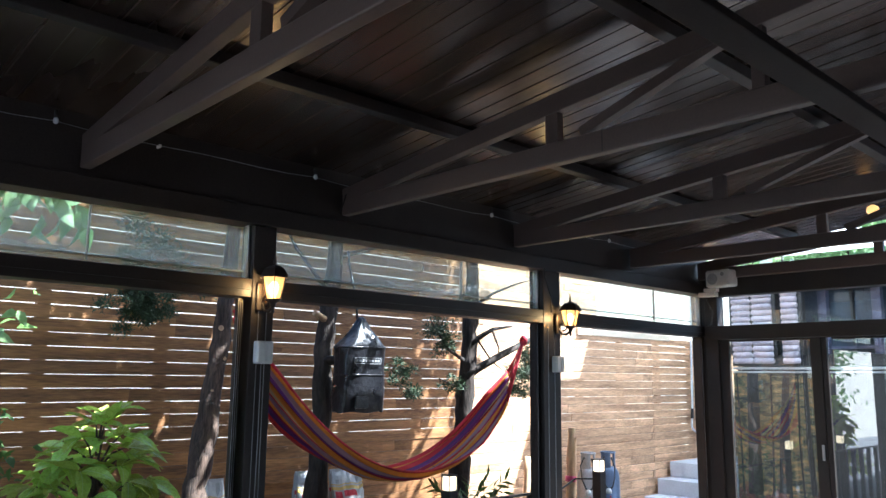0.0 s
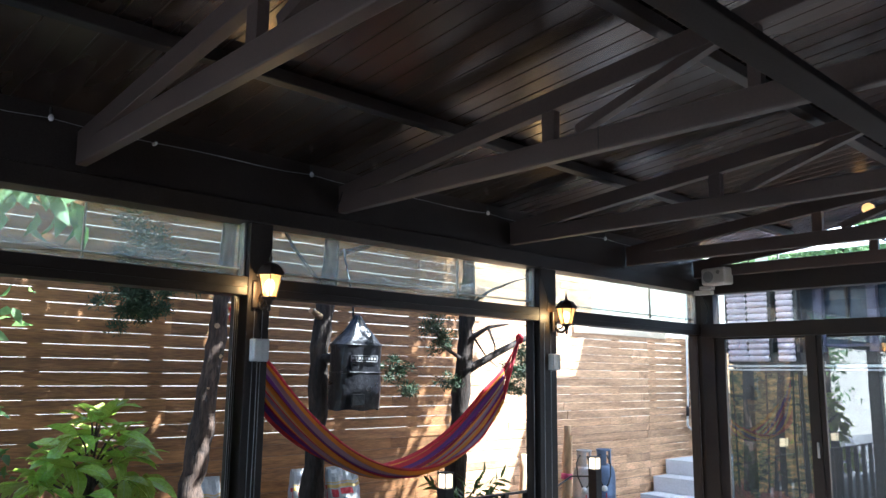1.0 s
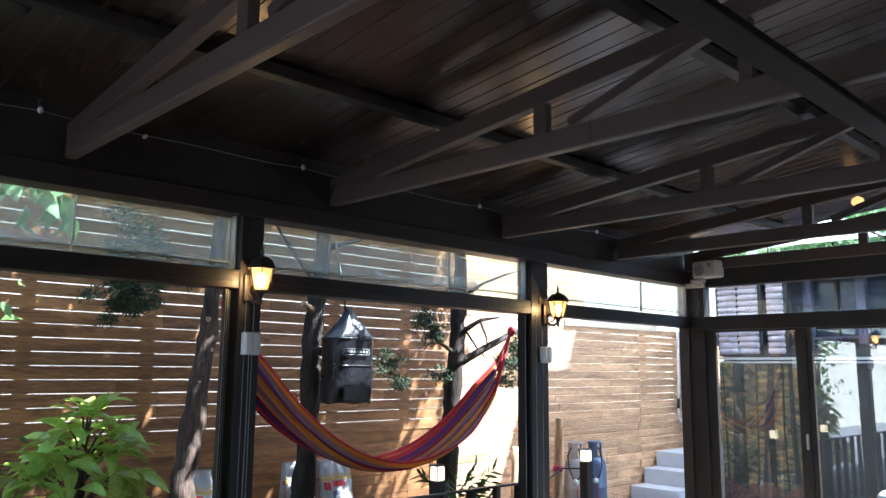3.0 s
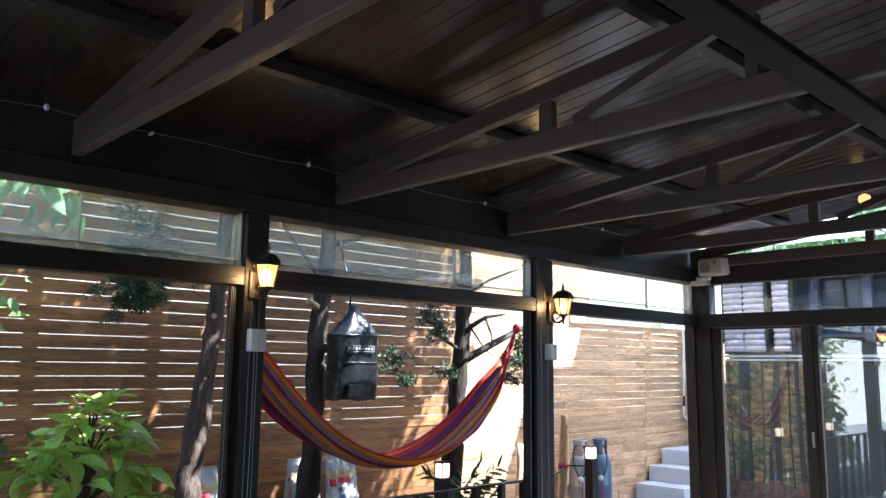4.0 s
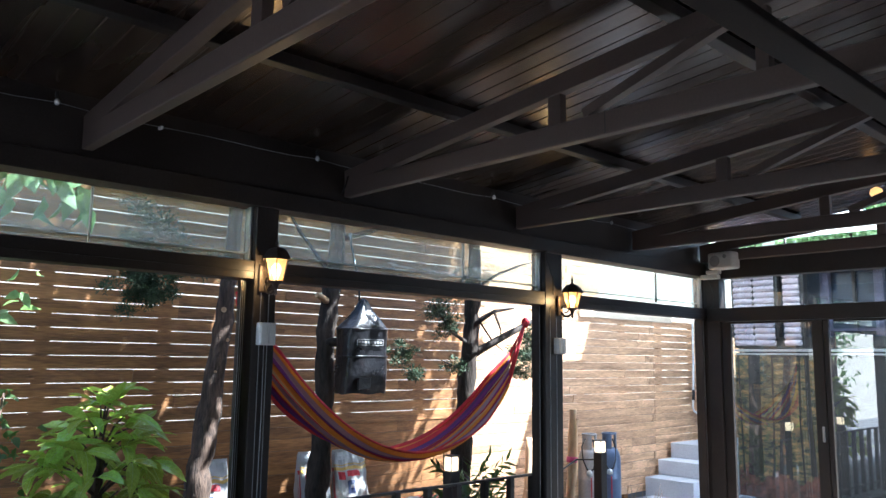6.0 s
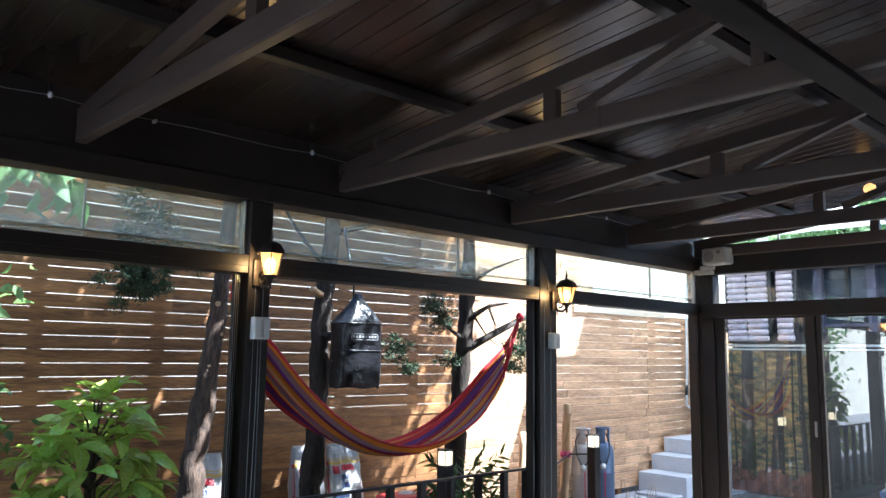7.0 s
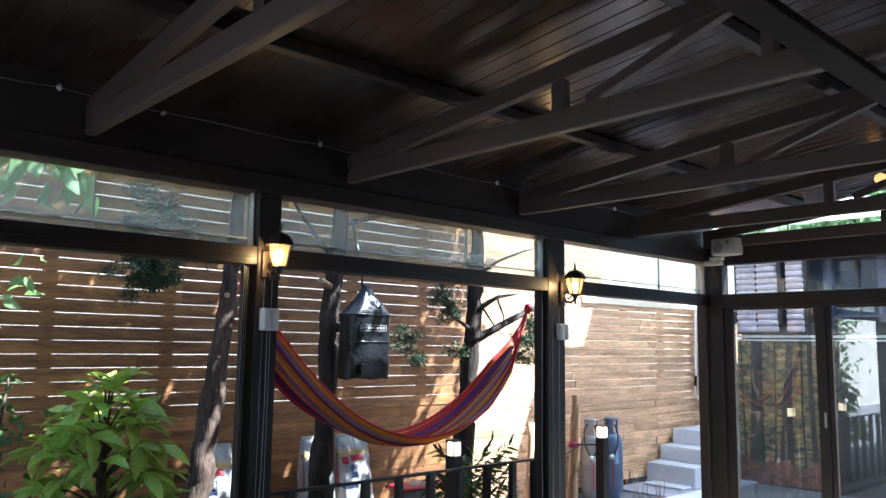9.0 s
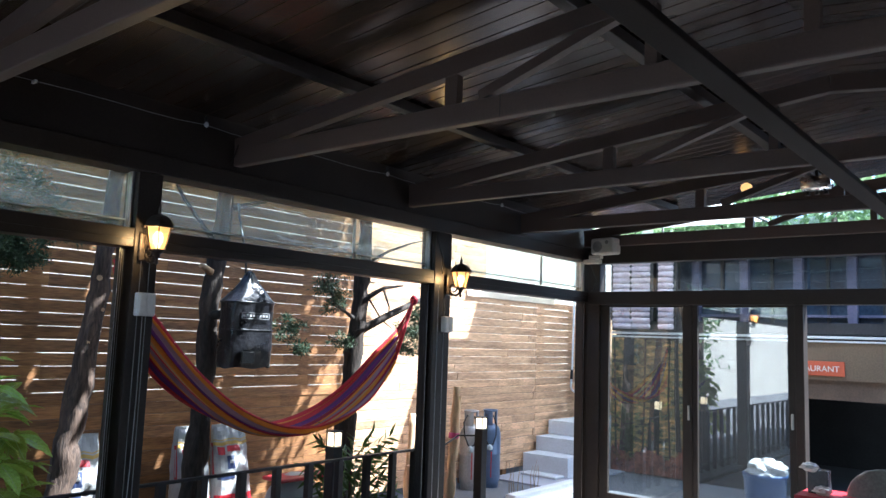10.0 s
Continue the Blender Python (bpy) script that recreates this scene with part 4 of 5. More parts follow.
# ---- panes of the side wall and the end wall ----
def pane(name, bx, mat, label):
    ob = tagged(part(name, box(B(), *bx), mat), label, "window", kind="structure")
    ob.visible_shadow = False
    return ob


ALU = material("aluminium_bead", (0.42, 0.42, 0.42), 0.35, 0.8, 0.1, 8, 0.02, 80)
for k, (a, b) in enumerate(bays):
    w = pane("window_%d" % (k + 1), (a + 0.012, b - 0.012, WY + 0.06, WY + 0.066, 2.095, 2.355), PANE, "dusty clear transom window in the side wall")
    part("window_frame", box(B(), a + 0.001, a + 0.014, WY + 0.04, WY + 0.085, 2.086, 2.364, 0.002), ALU, w)
    part("window_frame", box(B(), b - 0.014, b - 0.001, WY + 0.04, WY + 0.085, 2.086, 2.364, 0.002), ALU, w)
    part("window_bead", box(B(), a + 0.015, b - 0.015, WY + 0.07, WY + 0.09, 2.125, 2.131), ALU, w)
    # Upright line: pane overlap, and in the last bay a reflection drawn solid.
    m = a + (b - a) * 0.66
    part("window_bead", box(B(), m - 0.003, m + 0.003, WY + 0.07, WY + 0.09, 2.10, 2.35), ALU, w)
    part("rail_groove", box(B(), a + 0.002, b - 0.002, WY - 0.004, WY + 0.002, 2.028, 2.034), FRAME, w)


def leaf_door(name, x0, x1, y, label, glass_mat=None):
    """A narrow stack of a slid-open glass door: its edge stiles."""
    d = tagged(new(name), label, "door", kind="structure")
    n = 3
    for k in range(n):
        a = x0 + (x1 - x0) * k / n
        part("stile", box(B(), a + 0.003, a + (x1 - x0) / n - 0.006, y + 0.022 * k, y + 0.022 * k + 0.03, 0.07, 1.985, 0.003), FRAME, d)
        # Pale strip draws the lit line along each stile.
        part("seal", box(B(), a + 0.006, a + 0.008, y + 0.022 * k - 0.002, y + 0.022 * k + 0.001, 0.08, 1.98), ALU, d)
    return d


leaf_door("door_1", 1.875, 1.942, WY + 0.015, "black sliding glass doors pushed open")
leaf_door("door_2", 4.178, 4.213, WY + 0.03, "black sliding glass doors pushed open")
leaf_door("door_3", 4.402, 4.435, WY + 0.03, "black sliding glass doors pushed open")
leaf_door("door_4", 6.405, 6.448, WY + 0.02, "black sliding glass doors pushed open")
# Pale strips on the posts draw grooves that catch the light.
for x in (1.985, 2.03, 4.26, 4.33):
    tagged(part("post_groove", box(B(), x, x + 0.003, WY - 0.003, WY + 0.001, 0.05, 1.98), ALU), "pale strip drawing a lit groove on the wall post", "trim", kind="structure")

# end wall: two glass leaves, transom panes, gable glazing
for nm, y0, y1, off in (("door_5", 2.52, 3.38, 0.02), ("door_6", 1.70, 2.518, 0.024)):
    d = tagged(new(nm), "black framed sliding glass door, closed", "door", kind="structure")
    x0 = EX + off
    wide = 0.085 if off < 0.022 else 0.055
    part("stile", box(B(), x0, x0 + 0.035, y0, y0 + wide, 0.19, 1.962, 0.003), FRAME, d)
    part("stile", box(B(), x0, x0 + 0.035, y1 - (0.085 if off < 0.022 else 0.04), y1, 0.19, 1.962, 0.003), FRAME, d)
    part("door_rail", box(B(), x0, x0 + 0.035, y0 + wide, y1 - 0.085, 1.945, 1.962, 0.003), FRAME, d)
    part("door_rail", box(B(), x0, x0 + 0.035, y0 + wide, y1 - 0.085, 0.19, 0.30, 0.003), FRAME, d)
    g = part("pane", box(B(), x0 + 0.014, x0 + 0.020, y0 + wide, y1 - (0.085 if off < 0.022 else 0.04), 0.30, 1.945), DOORPANE, d)
    g.visible_shadow = False
    part("door_handle", box(B(), x0 - 0.012, x0 + 0.001, y0 + 0.02, y0 + 0.04, 1.0, 1.12, 0.004), ALU, d, "worn metal handle")
for k, (a, b) in enumerate(((0.0, 1.6), (1.6, 3.375))):
    pane("window_%d" % (k + 6), (EX + 0.05, EX + 0.056, a + 0.01, b - 0.01, 2.09, 2.34), DOORPANE, "clear transom window in the end wall")
bm = B()
v = [bm.verts.new((EX + 0.03, y, z)) for y, z in ((3.3, 2.55), (0.85, 2.55), (0.85, 2.84), (1.5, 2.78))]
bm.faces.new(v)
r = bmesh.ops.extrude_face_region(bm, geom=bm.faces[:])
bmesh.ops.translate(bm, vec=(0.006, 0, 0), verts=[e for e in r["geom"] if isinstance(e, bmesh.types.BMVert)])
gp = tagged(part("window_8", bm, DOORPANE), "clear sloping gable glazing in the end wall", "window", kind="structure")
gp.visible_shadow = False

# ---- string light under the eaves ----
string = thing("string_light", "thin string light with small round bulbs along the eaves", "string light")
WIRE = material("pale_wire", (0.45, 0.45, 0.45), 0.5, 0, 0.1, 20, 0, 60)
pts = []
marks = [-1.6, -0.34, 0.955, 2.277, 3.663, 4.985, 6.3]
for a, b in zip(marks, marks[1:]):
    for k in range(8):
        f = k / 8
        pts.append((a + (b - a) * f, WY - 0.012, 2.672 - 0.012 * math.sin(math.pi * f) - 0.006 * math.sin(9 * f)))
part("wire", tube(B(), pts, 0.0013, 5), WIRE, string)
BULB = material("clear_bulb", (0.8, 0.8, 0.8), 0.1, 0.2, 0.05, 20, 0, 60)
for x in marks:
    part("bulb", lathe(B(), [(0.004, 0.0), (0.010, -0.006), (0.0125, -0.015), (0.010, -0.025), (0.003, -0.03)], (x, WY - 0.025, 2.685), 12), BULB, string, "clear glass bulb")
    part("bulb_holder", lathe(B(), [(0.008, 0.0), (0.008, 0.03), (0.003, 0.032)], (x, WY - 0.02, 2.686), 8), IRON, string)
    part("clip", box(B(), x + 0.46, x + 0.47, WY - 0.016, WY + 0.02, 2.655, 2.668), WHITE, string)

# ---- wall lanterns ----
LANTERN_GLASS = glow("amber_lantern_glass", (1.0, 0.62, 0.24), 0.16)
n, l = LANTERN_GLASS.node_tree.nodes, LANTERN_GLASS.node_tree.links
clear, blend = n.new("ShaderNodeBsdfTransparent"), n.new("ShaderNodeMixShader")
clear.inputs[0].default_value = (1.0, 0.84, 0.55, 1)
blend.inputs[0].default_value = 0.5
l.new(n["Principled BSDF"].outputs[0], blend.inputs[1])
l.new(clear.outputs[0], blend.inputs[2])
l.new(blend.outputs[0], n["Material Output"].inputs[0])
LIT_BULB = glow("lit_bulb", (1.0, 0.74, 0.38), 2.2)
BRONZE = material("dark_bronze", (0.06, 0.045, 0.035), 0.45, 0.5, 0.3, 9, 0.3, 50)


def lantern():
    t = thing("wall_lantern", "lit bronze wall lantern with tapered amber glass", "wall lamp", group="wall lanterns")
    hexa = lambda prof: lathe(B(), prof, sides=6)
    flat = lambda ob: [setattr(p, "use_smooth", False) for p in ob.data.polygons]
    flat(part("glass", hexa([(0.036, -0.055), (0.062, 0.05)]), LANTERN_GLASS, t, "glowing amber glass panes"))
    t.children[0].visible_shadow = False
    part("bulb", lathe(B(), [(0.006, -0.05), (0.012, -0.035), (0.022, -0.012), (0.024, 0.006), (0.018, 0.024), (0.006, 0.034)], sides=14), LIT_BULB, t, "lit warm bulb")
    for k in range(6):
        a = math.pi * k / 3
        part("glazing_bar", bar(B(), (0.038 * math.cos(a), 0.038 * math.sin(a), -0.056), (0.064 * math.cos(a), 0.064 * math.sin(a), 0.052), 0.006, 0.006), BRONZE, t)
    flat(part("roof", hexa([(0.078, 0.05), (0.074, 0.062), (0.062, 0.085), (0.05, 0.098), (0.034, 0.108), (0.014, 0.113), (0.012, 0.118)]), BRONZE, t))
    part("finial", lathe(B(), [(0.012, 0.115), (0.007, 0.128), (0.01, 0.136), (0.005, 0.15), (0.003, 0.17), (0.001, 0.175)], sides=10), BRONZE, t)
    part("base", lathe(B(), [(0.008, -0.095), (0.014, -0.088), (0.016, -0.075), (0.042, -0.06), (0.04, -0.054)], sides=12), BRONZE, t)
    part("drop", lathe(B(), [(0.002, -0.128), (0.01, -0.118), (0.006, -0.105), (0.010, -0.095)], sides=10), BRONZE, t)
    part("bracket", tube(B(), [(0, 0, -0.09), (-0.005, 0.03, -0.115), (-0.008, 0.06, -0.11), (-0.01, 0.085, -0.075), (-0.01, 0.10, -0.05)], 0.009, 8), BRONZE, t)
    part("scroll", tube(B(), [(-0.01, 0.05 + 0.028 * math.cos(a), -0.06 + 0.028 * math.sin(a)) for a in [0.45 * k for k in range(12)]], 0.006, 6), BRONZE, t)
    part("wall_plate", box(B(), -0.045, 0.025, 0.082, 0.098, -0.11, 0.03, 0.008), BRONZE, t)
    nest(t, "glass", "glazing_bar", "bulb")
    nest(t, "roof", "finial")
    nest(t, "wall_plate", "bracket", "scroll")
    return t


ln = lantern()
ln.location = (2.01, 3.402, 2.035)
copy_thing(ln, pose(4.39, 3.402, 2.03, 0, 0, 12))
for x in (2.01, 4.39):
    lamp = new("lantern_light", bpy.data.lights.new("lantern_light", "POINT"))
    lamp.data.energy, lamp.data.color, lamp.data.shadow_soft_size = 0.5, (1.0, 0.62, 0.25), 0.012
    lamp.location = (x - 0.035, 3.402, 2.03)

# ---- white junction boxes on the posts ----
def junction():
    t = thing("junction_box", "white plastic box fixed on the black post", "junction box", group="white post boxes")
    part("box_body", box(B(), -0.046, 0.046, -0.04, 0.0, -0.056, 0.056, 0.006), WHITE, t)
    part("box_cover", box(B(), -0.043, -0.004, -0.05, -0.038, -0.052, 0.052, 0.006), WHITE, t)
    part("side_ridge", box(B(), 0.005, 0.042, -0.045, -0.038, -0.048, 0.048, 0.005), WHITE, t)
    nest(t, "box_body", "box_cover", "side_ridge")
    return t


jb = junction()
jb.location = (2.012, WY, 1.718)
copy_thing(jb, pose(4.345, WY, 1.708))

tagged(part("thin_cable", tube(B(), [(2.012, WY - 0.006, 1.668), (2.014, WY - 0.006, 1.3), (2.01, WY - 0.006, 0.95), (1.998, WY - 0.006, 0.6), (1.99, WY - 0.006, 0.02)], 0.0022, 5), WIRE), "thin pale cable down the black post", "cable")

# ---- loudspeaker in the corner ----
spk = thing("loudspeaker", "off-white wall loudspeaker on a bracket in the corner", "loudspeaker")
OFF = material("off_white_plastic", (0.55, 0.53, 0.48), 0.5, 0, 0.1, 6, 0.05, 60)
m = Matrix.Translation((6.33, 3.265, 2.485)) @ Matrix.Rotation(radians(-8), 4, "Z")
bm = B()
box(bm, -0.06, 0.07, -0.12, 0.12, -0.075, 0.072, 0.018, m)
part("speaker_body", bm, OFF, spk)
part("speaker_grille", lathe(B(), [(0.045, 0), (0.05, 0.003), (0.05, 0.006)], sides=24), material("grille", (0.3, 0.29, 0.27), 0.6, 0, 0.2, 90, 0.5, 200), spk, "round grey grille").matrix_basis = m @ pose(-0.058, 0.045, -0.005, 0, -90, 0)
part("tweeter", lathe(B(), [(0.015, 0), (0.018, 0.003), (0.018, 0.005)], sides=16), material("tweeter", (0.25, 0.24, 0.22), 0.6), spk).matrix_basis = m @ pose(-0.058, -0.055, 0.03, 0, -90, 0)
part("bracket_arm", box(B(), 6.30, 6.36, 3.30, 3.42, 2.375, 2.405, 0.006), OFF, spk)
part("bracket_foot", box(B(), 6.33, 6.40, 3.33, 3.49, 2.335, 2.375, 0.008), OFF, spk)
cable = tagged(part("speaker_cable", tube(B(), [(6.38, 3.44, 2.34), (6.41, 3.40, 2.2), (6.415, 3.42, 2.1), (6.40, 3.44, 2.085)], 0.005, 6), IRON), "thin black speaker cable in the corner", "cable")

nest(spk, "speaker_body", "speaker_grille", "tweeter")
nest(spk, "bracket_foot", "bracket_arm")

tagged(part("hanging_cable", tube(B(), [(4.19, 3.47, 2.37), (4.17, 3.45, 2.3), (4.2, 3.44, 2.22), (4.24, 3.45, 2.17), (4.25, 3.46, 2.06)], 0.004, 6), IRON), "thin black cable beside the wall post", "cable")
tagged(part("hanging_cable", tube(B(), [(2.44, 3.47, 2.5), (2.45, 3.45, 2.55), (2.47, 3.46, 2.6), (2.52, 3.48, 2.62), (2.6, 3.485, 2.665)], 0.004, 6), IRON), "thin black cable at the foot of a truss", "cable")

# ---- ceiling lamps ----
CHROME = material("chrome", (0.8, 0.8, 0.8), 0.26, 1.0, 0.05, 9, 0.02, 60)
def spot(x, y, z, label):
    t = thing("ceiling_spot", label, "ceiling lamp", group="ceiling lamps")
    part("housing", tube(B(), [(x, y - 0.1, z), (x, y + 0.1, z)], 0.056, 20), CHROME, t, "polished metal tube")
    part("bracket", box(B(), x - 0.01, x + 0.01, y - 0.01, y + 0.01, z + 0.03, slope_z(y, 2.742) - 0.004), IRON, t)
    for dy in (-0.06, 0, 0.06):
        part("lamp_cup", lathe(B(), [(0.01, 0.0), (0.018, -0.03), (0.019, -0.034)], (x, y + dy, z - 0.05), 12), IRON, t)
    return t


spot(5.9, 1.385, 2.80, "polished metal ceiling lamp below the roof")
spot(5.9, 0.62, 2.81, "polished metal ceiling lamp below the roof")
# Glowing bulb shape added in place of a warm reflection at the ceiling.
WARM = glow("warm_reflection_glow", (1.0, 0.5, 0.16), 0.22)
wb = thing("ceiling_bulb", "small added glow standing in for a warm reflection at the ceiling", "ceiling lamp", group="ceiling lamps")
part("bulb", lathe(B(), [(0.01, 0.03), (0.035, 0.015), (0.042, -0.01), (0.03, -0.035), (0.008, -0.042)], (5.75, 1.83, 2.79), 14), WARM, wb)
part("bulb_socket", lathe(B(), [(0.02, 0.03), (0.02, 0.06)], (5.75, 1.83, 2.79), 12), IRON, wb)

# ---- things near the open end of the room ----
tb = thing("side_table", "small table with a red top", "table")
part("tabletop", box(B(), 5.8, 6.2, 1.15, 1.55, 0.60, 0.63, 0.006), REDP, tb)
for sx in (5.84, 6.16):
    for sy in (1.19, 1.51):
        part("leg", box(B(), sx - 0.015, sx + 0.015, sy - 0.015, sy + 0.015, 0.02, 0.6), IRON, tb)
nap = thing("napkin_holder", "dark plastic napkin holder with white paper napkins", "napkin holder")
part("holder", box(B(), 5.95, 6.05, 1.37, 1.50, 0.63, 0.79, 0.006), material("smoked_plastic", (0.08, 0.08, 0.09), 0.2), nap)
for k, (z, dy) in enumerate(((0.79, 0.02), (0.64, -0.06))):
    bm = B()
    bmesh.ops.create_icosphere(bm, subdivisions=3, radius=0.05)
    for v in bm.verts:
        v.co = Vector((v.co.x * 0.8, v.co.y * 1.1, v.co.z * 0.6)) * (1 + 0.5 * noise.noise(v.co * 40))
    part("napkin", bm, WHITE, nap, "crumpled white paper").location = (5.93, 1.46 + dy, z + 0.02)
ch = thing("chair", "chair with a rounded grey back", "chair")
GREYP = material("grey_plastic", (0.22, 0.22, 0.21), 0.6)
bm = B()
bmesh.ops.create_uvsphere(bm, u_segments=20, v_segments=12, radius=1)
for v in bm.verts:
    v.co = Vector((6.02 + 0.04 * v.co.x + 0.05 * v.co.y ** 2, 1.02 + 0.26 * v.co.y, 0.62 + 0.22 * v.co.z))
for f in bm.faces:
    f.smooth = True
part("backrest", bm, GREYP, ch)
part("seat", box(B(), 5.62, 6.02, 0.82, 1.22, 0.43, 0.46, 0.012), GREYP, ch)
for sx in (5.65, 5.99):
    for sy in (0.85, 1.19):
        part("leg", tube(B(), [(sx, sy, 0.02), (sx, sy, 0.44)], 0.014, 8), IRON, ch)

# ---- building beyond the end wall ----
BX = 9.5
TAN = material("tan_render", (0.15, 0.105, 0.06), 0.8, 0, 0.2, 2, 0.2, 60)
DARKWALL = material("dark_cladding", (0.03, 0.028, 0.028), 0.5, 0, 0.3, 3, 0.1, 40)
VIOLET = material("violet_paint", (0.12, 0.115, 0.175), 0.5, 0, 0.2, 4, 0.1, 40)
BLUEGLASS = material("dark_blue_glass", (0.05, 0.07, 0.10), 0.08, 0, 0.3, 2, 0.02, 30)
STRIP = material("pale_metal_strip", (0.62, 0.62, 0.60), 0.4, 0.2, 0.1, 6, 0.05, 60)
LOG = material("whitewashed_log", (0.62, 0.52, 0.56), 0.7, 0, 0.25, 9, 0.3, 40, spread=0.1)
house = thing("restaurant_building", "two-storey restaurant building with a printed forest wall and a dark opening", "building")
part("wall", box(B(), BX + 0.02, BX + 0.2, 2.43, 4.78, -0.02, 1.74), DARKWALL, house)
part("fascia", box(B(), BX, BX + 0.2, -4.0, 2.43, 1.30, 1.74), TAN, house, "tan rendered fascia")
# Brown band puts the shadow lines under the fascia into colour.
part("lintel", box(B(), BX + 0.06, BX + 0.2, -4.0, 2.43, 1.08, 1.30), material("brown_shade", (0.10, 0.065, 0.04), 0.7), house)
part("rear_wall", box(B(), BX + 3.0, BX + 3.1, -4.0, 4.78, -0.02, 2.72), DARKWALL, house)
part("side_wall", box(B(), BX + 0.2, BX + 3.0, 4.68, 4.78, -0.02, 2.72), DARKWALL, house)
part("slab", box(B(), BX - 0.02, BX + 3.0, -4.0, 4.78, 1.80, 1.93), DARKWALL, house)
part("band", box(B(), BX - 0.04, BX + 0.02, -4.0, 4.78, 1.755, 1.785, 0.004), STRIP, house, "pale metal strip")
part("band", box(B(), BX - 0.03, BX + 0.02, -4.0, 4.78, 1.715, 1.735, 0.004), STRIP, house, "pale metal strip")
part("upper_wall", box(B(), BX + 0.3, BX + 0.4, -4.0, 4.78, 1.93, 2.72), BLUEGLASS, house, "dark blue glazing")
part("roof", box(B(), BX - 0.1, BX + 3.2, -4.2, 4.84, 2.72, 2.78), DARKWALL, house)
for y in (3.72, 3.12, 2.50, 1.93, 1.3, 0.7, 0.0):
    part("pillar", box(B(), BX + 0.16, BX + 0.26, y - 0.05, y + 0.05, 1.93, 2.72, 0.004), VIOLET, house, "violet painted pillar")
    part("mullion", box(B(), BX + 0.24, BX + 0.29, y - 0.32, y - 0.29, 1.93, 2.72), DARKWALL, house)
part("window_rail", box(B(), BX + 0.2, BX + 0.28, -4.0, 3.7, 2.0, 2.03), VIOLET, house)
for c in (4.62, 4.36, 4.02):
    wd = 0.13 if c > 4.1 else 0.1
    z = 1.86
    while z < 2.68:
        lg = part("log", tube(B(), [(BX - 0.06, c - wd, z), (BX - 0.06, c - wd * 0.9, z), (BX - 0.06, c + wd * 0.9, z), (BX - 0.06, c + wd, z)], [0.02, 0.036, 0.036, 0.02], 10), LOG, house)
        z += 0.074
for y in (4.75, 4.49, 4.2, 3.88):
    part("corner_post", box(B(), BX - 0.08, BX + 0.02, y - 0.02, y + 0.02, 1.93, 2.72), DARKWALL, house)
nest(house, "upper_wall", "pillar", "mullion", "window_rail")
nest(house, "fascia", "lintel", "band")
sign = thing("sign_board", "orange sign board with white capital letters", "sign")
part("board", box(B(), BX - 0.03, BX - 0.004, 1.985, 2.47, 1.345, 1.505, 0.004), material("orange_board", (0.46, 0.085, 0.03), 0.5, 0, 0.1, 5, 0.05, 40), sign)
tx = bpy.data.curves.new("lettering", "FONT")
tx.body, tx.size, tx.extrude, tx.align_x = "AURANT", 0.090, 0.002, "LEFT"
t0 = new("lettering", tx)
dg = bpy.context.evaluated_depsgraph_get()
me = bpy.data.meshes.new_from_object(t0.evaluated_get(dg))
bpy.data.objects.remove(t0)
me.materials.append(material("white_letters", (0.62, 0.58, 0.52), 0.5))
wmax = max(v.co.x for v in me.vertices)
lt = new("lettering", me)
lt.parent = sign
lt.matrix_basis = Matrix.Translation((BX - 0.034, 2.035 + wmax, 1.393)) @ Matrix(((0, 0, -1, 0), (-1, 0, 0, 0), (0, 1, 0, 0), (0, 0, 0, 1)))


# printed forest panel
def forest():
    m = bpy.data.materials.new("printed_forest")
    m.use_nodes = True
    n, l = m.node_tree.nodes, m.node_tree.links
    b = n["Principled BSDF"]
    b.inputs["Roughness"].default_value = 0.5
    tc, mp, no, rp = n.new("ShaderNodeTexCoord"), n.new("ShaderNodeMapping"), n.new("ShaderNodeTexNoise"), n.new("ShaderNodeValToRGB")
    mp.inputs["Scale"].default_value = (1, 1.6, 4.5)
    l.new(tc.outputs["Object"], mp.inputs[0])
    l.new(mp.outputs[0], no.inputs["Vector"])
    no.inputs["Scale"].default_value, no.inputs["Detail"].default_value, no.inputs["Roughness"].default_value = 3.5, 9, 0.75
    e = rp.color_ramp.elements
    e[0].position, e[0].color = 0.42, (0.012, 0.016, 0.012, 1)
    e[1].position, e[1].color = 0.66, (0.7, 0.46, 0.16, 1)
    q = e.new(0.5)
    q.color = (0.15, 0.13, 0.05, 1)
    q = e.new(0.58)
    q.color = (0.38, 0.19, 0.06, 1)
    l.new(no.outputs["Fac"], rp.inputs[0])
    l.new(rp.outputs[0], b.inputs["Base Color"])
    return m


mural = thing("forest_mural", "printed autumn forest panel on the building wall", "mural")
part("panel", box(B(), BX - 0.004, BX + 0.018, 3.70, 4.79, 0.0, 1.71), forest(), mural)
LITTER = material("printed_leaf_litter", (0.15, 0.05, 0.032), 0.6, 0, 0.7, 9, 0.1, 40)
rl = random.Random(17)
bm = B()
low, high = [], []
for k in range(41):
    y = 3.70 + 1.09 * k / 40
    low.append(bm.verts.new((BX - 0.008, y, 0.0)))
    high.append(bm.verts.new((BX - 0.008, y, 0.27 + 0.07 * math.sin(k * 0.37) + rl.uniform(-0.04, 0.05))))
for k in range(40):
    bm.faces.new((low[k], low[k + 1], high[k + 1], high[k]))
part("forest_floor", bm, LITTER, mural)
TRUNK = material("printed_trunk", (0.018, 0.014, 0.013), 0.6, 0, 0.5, 9, 0.1, 40, (1, 1, 0.2))
rf = random.Random(12)
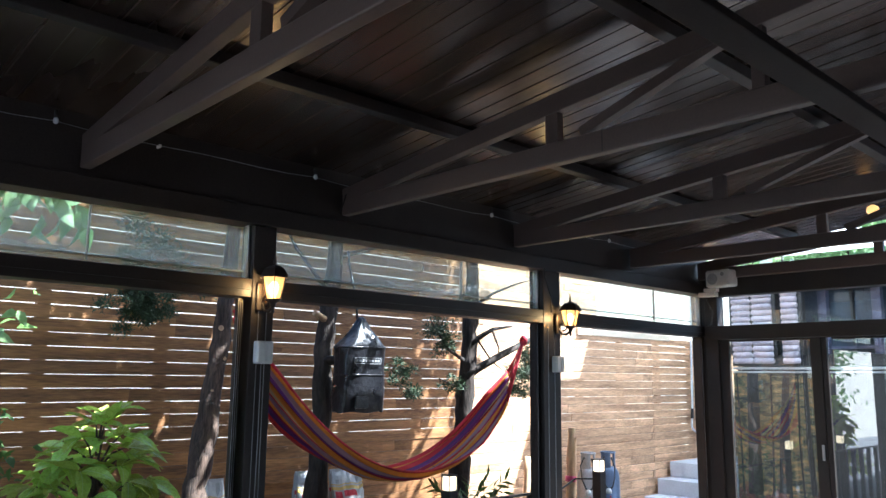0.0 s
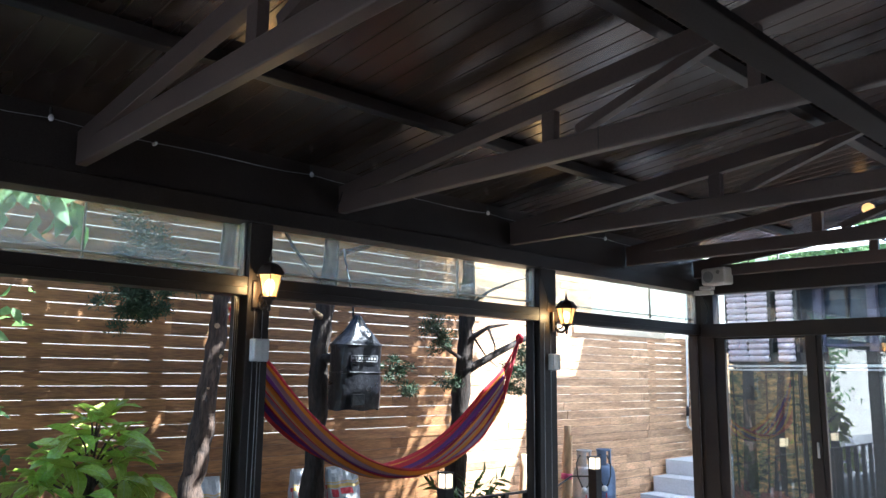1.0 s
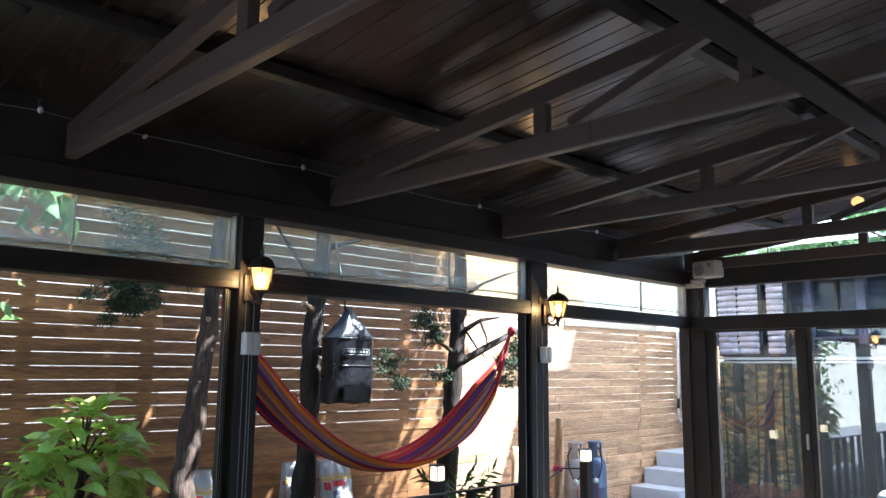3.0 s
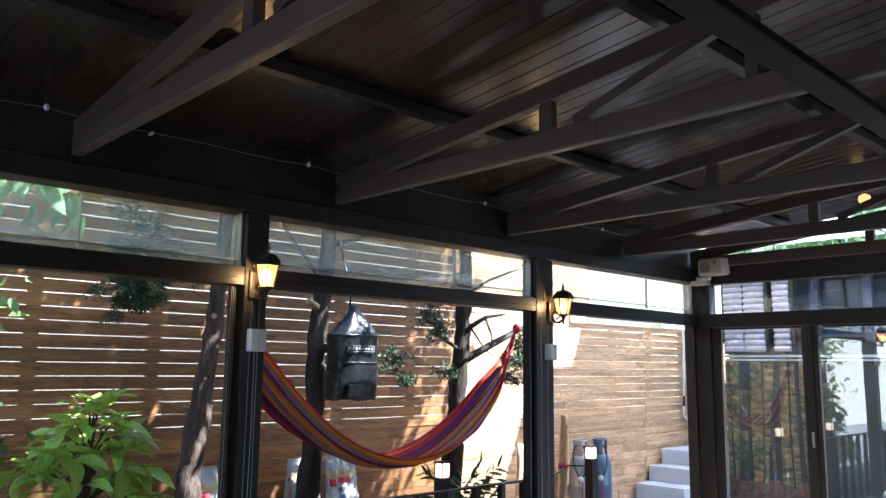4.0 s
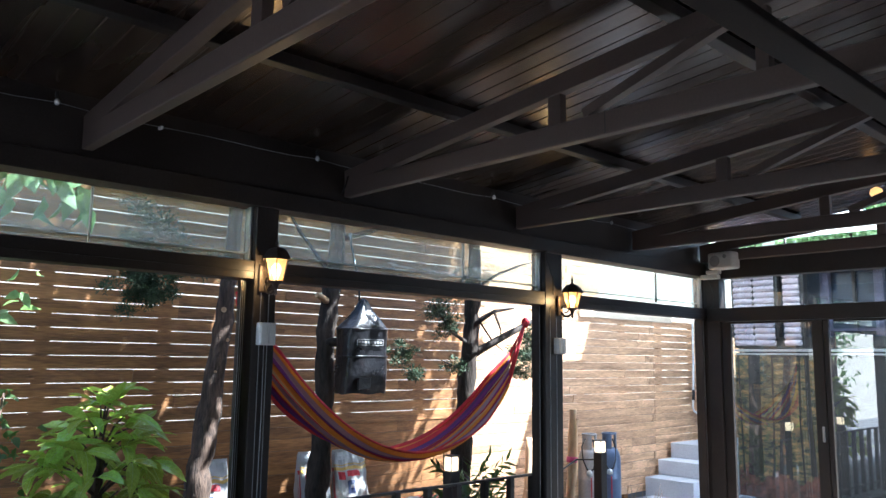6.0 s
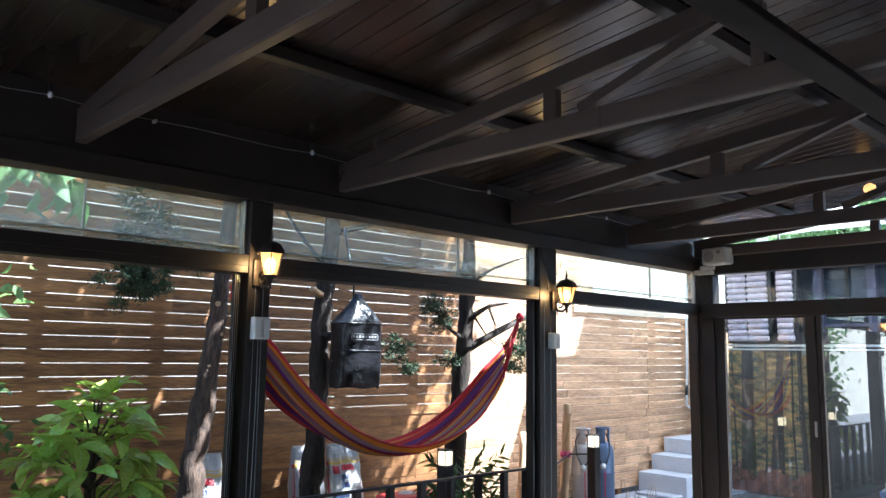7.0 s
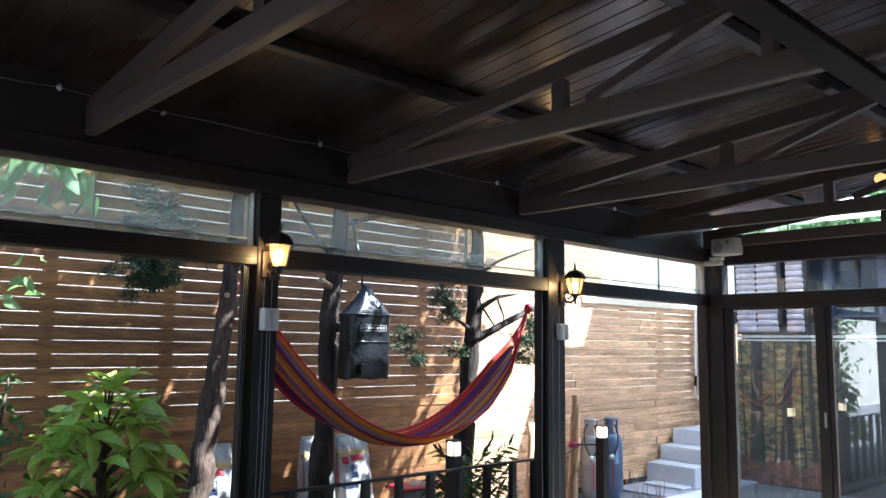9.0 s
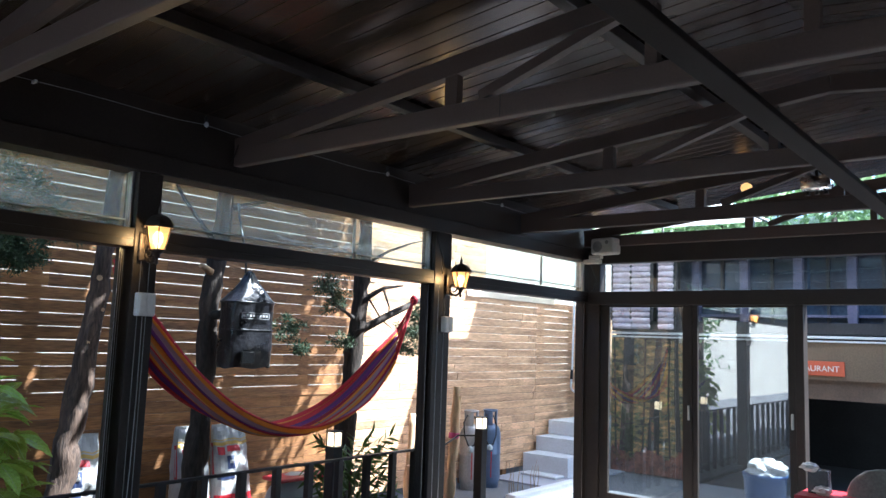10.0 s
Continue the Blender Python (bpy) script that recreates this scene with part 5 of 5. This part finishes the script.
for k in range(9):
    y = 4.72 - 0.118 * k + rf.uniform(-0.03, 0.03)
    w = (0.012, 0.075, 0.02, 0.012, 0.05, 0.014, 0.01, 0.03, 0.012)[k]
    bm = B()
    pts = [(y, 0.27 + rf.uniform(-0.05, 0.05), w * 1.25), (y + rf.uniform(-0.03, 0.03), 0.9, w), (y - (0.1 if k == 4 else rf.uniform(-0.04, 0.04)), 1.71, w * 0.85)]
    vs = [bm.verts.new((BX - 0.012, p + s * ww, z)) for p, z, ww in pts for s in (-1, 1)]
    for i in (0, 2):
        bm.faces.new((vs[i], vs[i + 1], vs[i + 3], vs[i + 2]))
    part("printed_trunk", bm, TRUNK, mural)

# litter bin seen through the doors
bn = thing("litter_bin", "blue plastic litter bin with a white liner bag", "bin")
part("bin_body", lathe(B(), [(0.15, 0.0), (0.16, 0.0), (0.185, 0.45), (0.195, 0.45), (0.195, 0.48), (0.18, 0.48)], (7.6, 2.28, 0.0), 24), material("blue_plastic", (0.008, 0.04, 0.14), 0.45), bn)
bm = B()
bmesh.ops.create_icosphere(bm, subdivisions=4, radius=0.17)
for v in bm.verts:
    v.co = Vector((v.co.x, v.co.y, v.co.z * 0.6)) * (1 + 0.35 * noise.noise(v.co * 14))
part("liner_bag", bm, PAPER, bn, "crumpled white plastic bag").location = (7.6, 2.26, 0.51)

FARLEAF = material("far_leaf", (0.21, 0.33, 0.13), 0.6, 0, 0.3, 8, 0.1, 50)
see_through(FARLEAF, (0.42, 0.54, 0.28), 0.45)
# greenery and pale wall far behind the building
far = tagged(part("far_wall", box(B(), 16.0, 16.2, -14, 8, -0.02, 4.2), PLASTER), "pale rendered wall in the distance", "wall", kind="structure")
for k, (y, z) in enumerate(((6.6, 4.5), (5.0, 4.1), (3.2, 4.3))):
    hill = thing("tree", "green tree behind the building", "tree", group="trees behind the building")
    part("trunk", tube(B(), [(14.0 + 0.4 * k, y, -0.02), (14.0 + 0.4 * k, y + 0.05, 2.0), (14.0 + 0.4 * k, y, 4.4)], [0.12, 0.1, 0.05], 9, 0.2), BARK, hill)
    bm = B()
    rk = random.Random(40 + k)
    for q in range(22):
        simple_leaves(bm, (14.0 + 0.4 * k + rk.uniform(-0.8, 0.8), y + rk.uniform(-1.0, 1.0), z + rk.uniform(-0.7, 0.8)), (0.3, 0.3, 0.25), 60, 0.2, rk)
    tagged(part("crown", bm, FARLEAF, hill, "light green leaves"), kind="stuff")
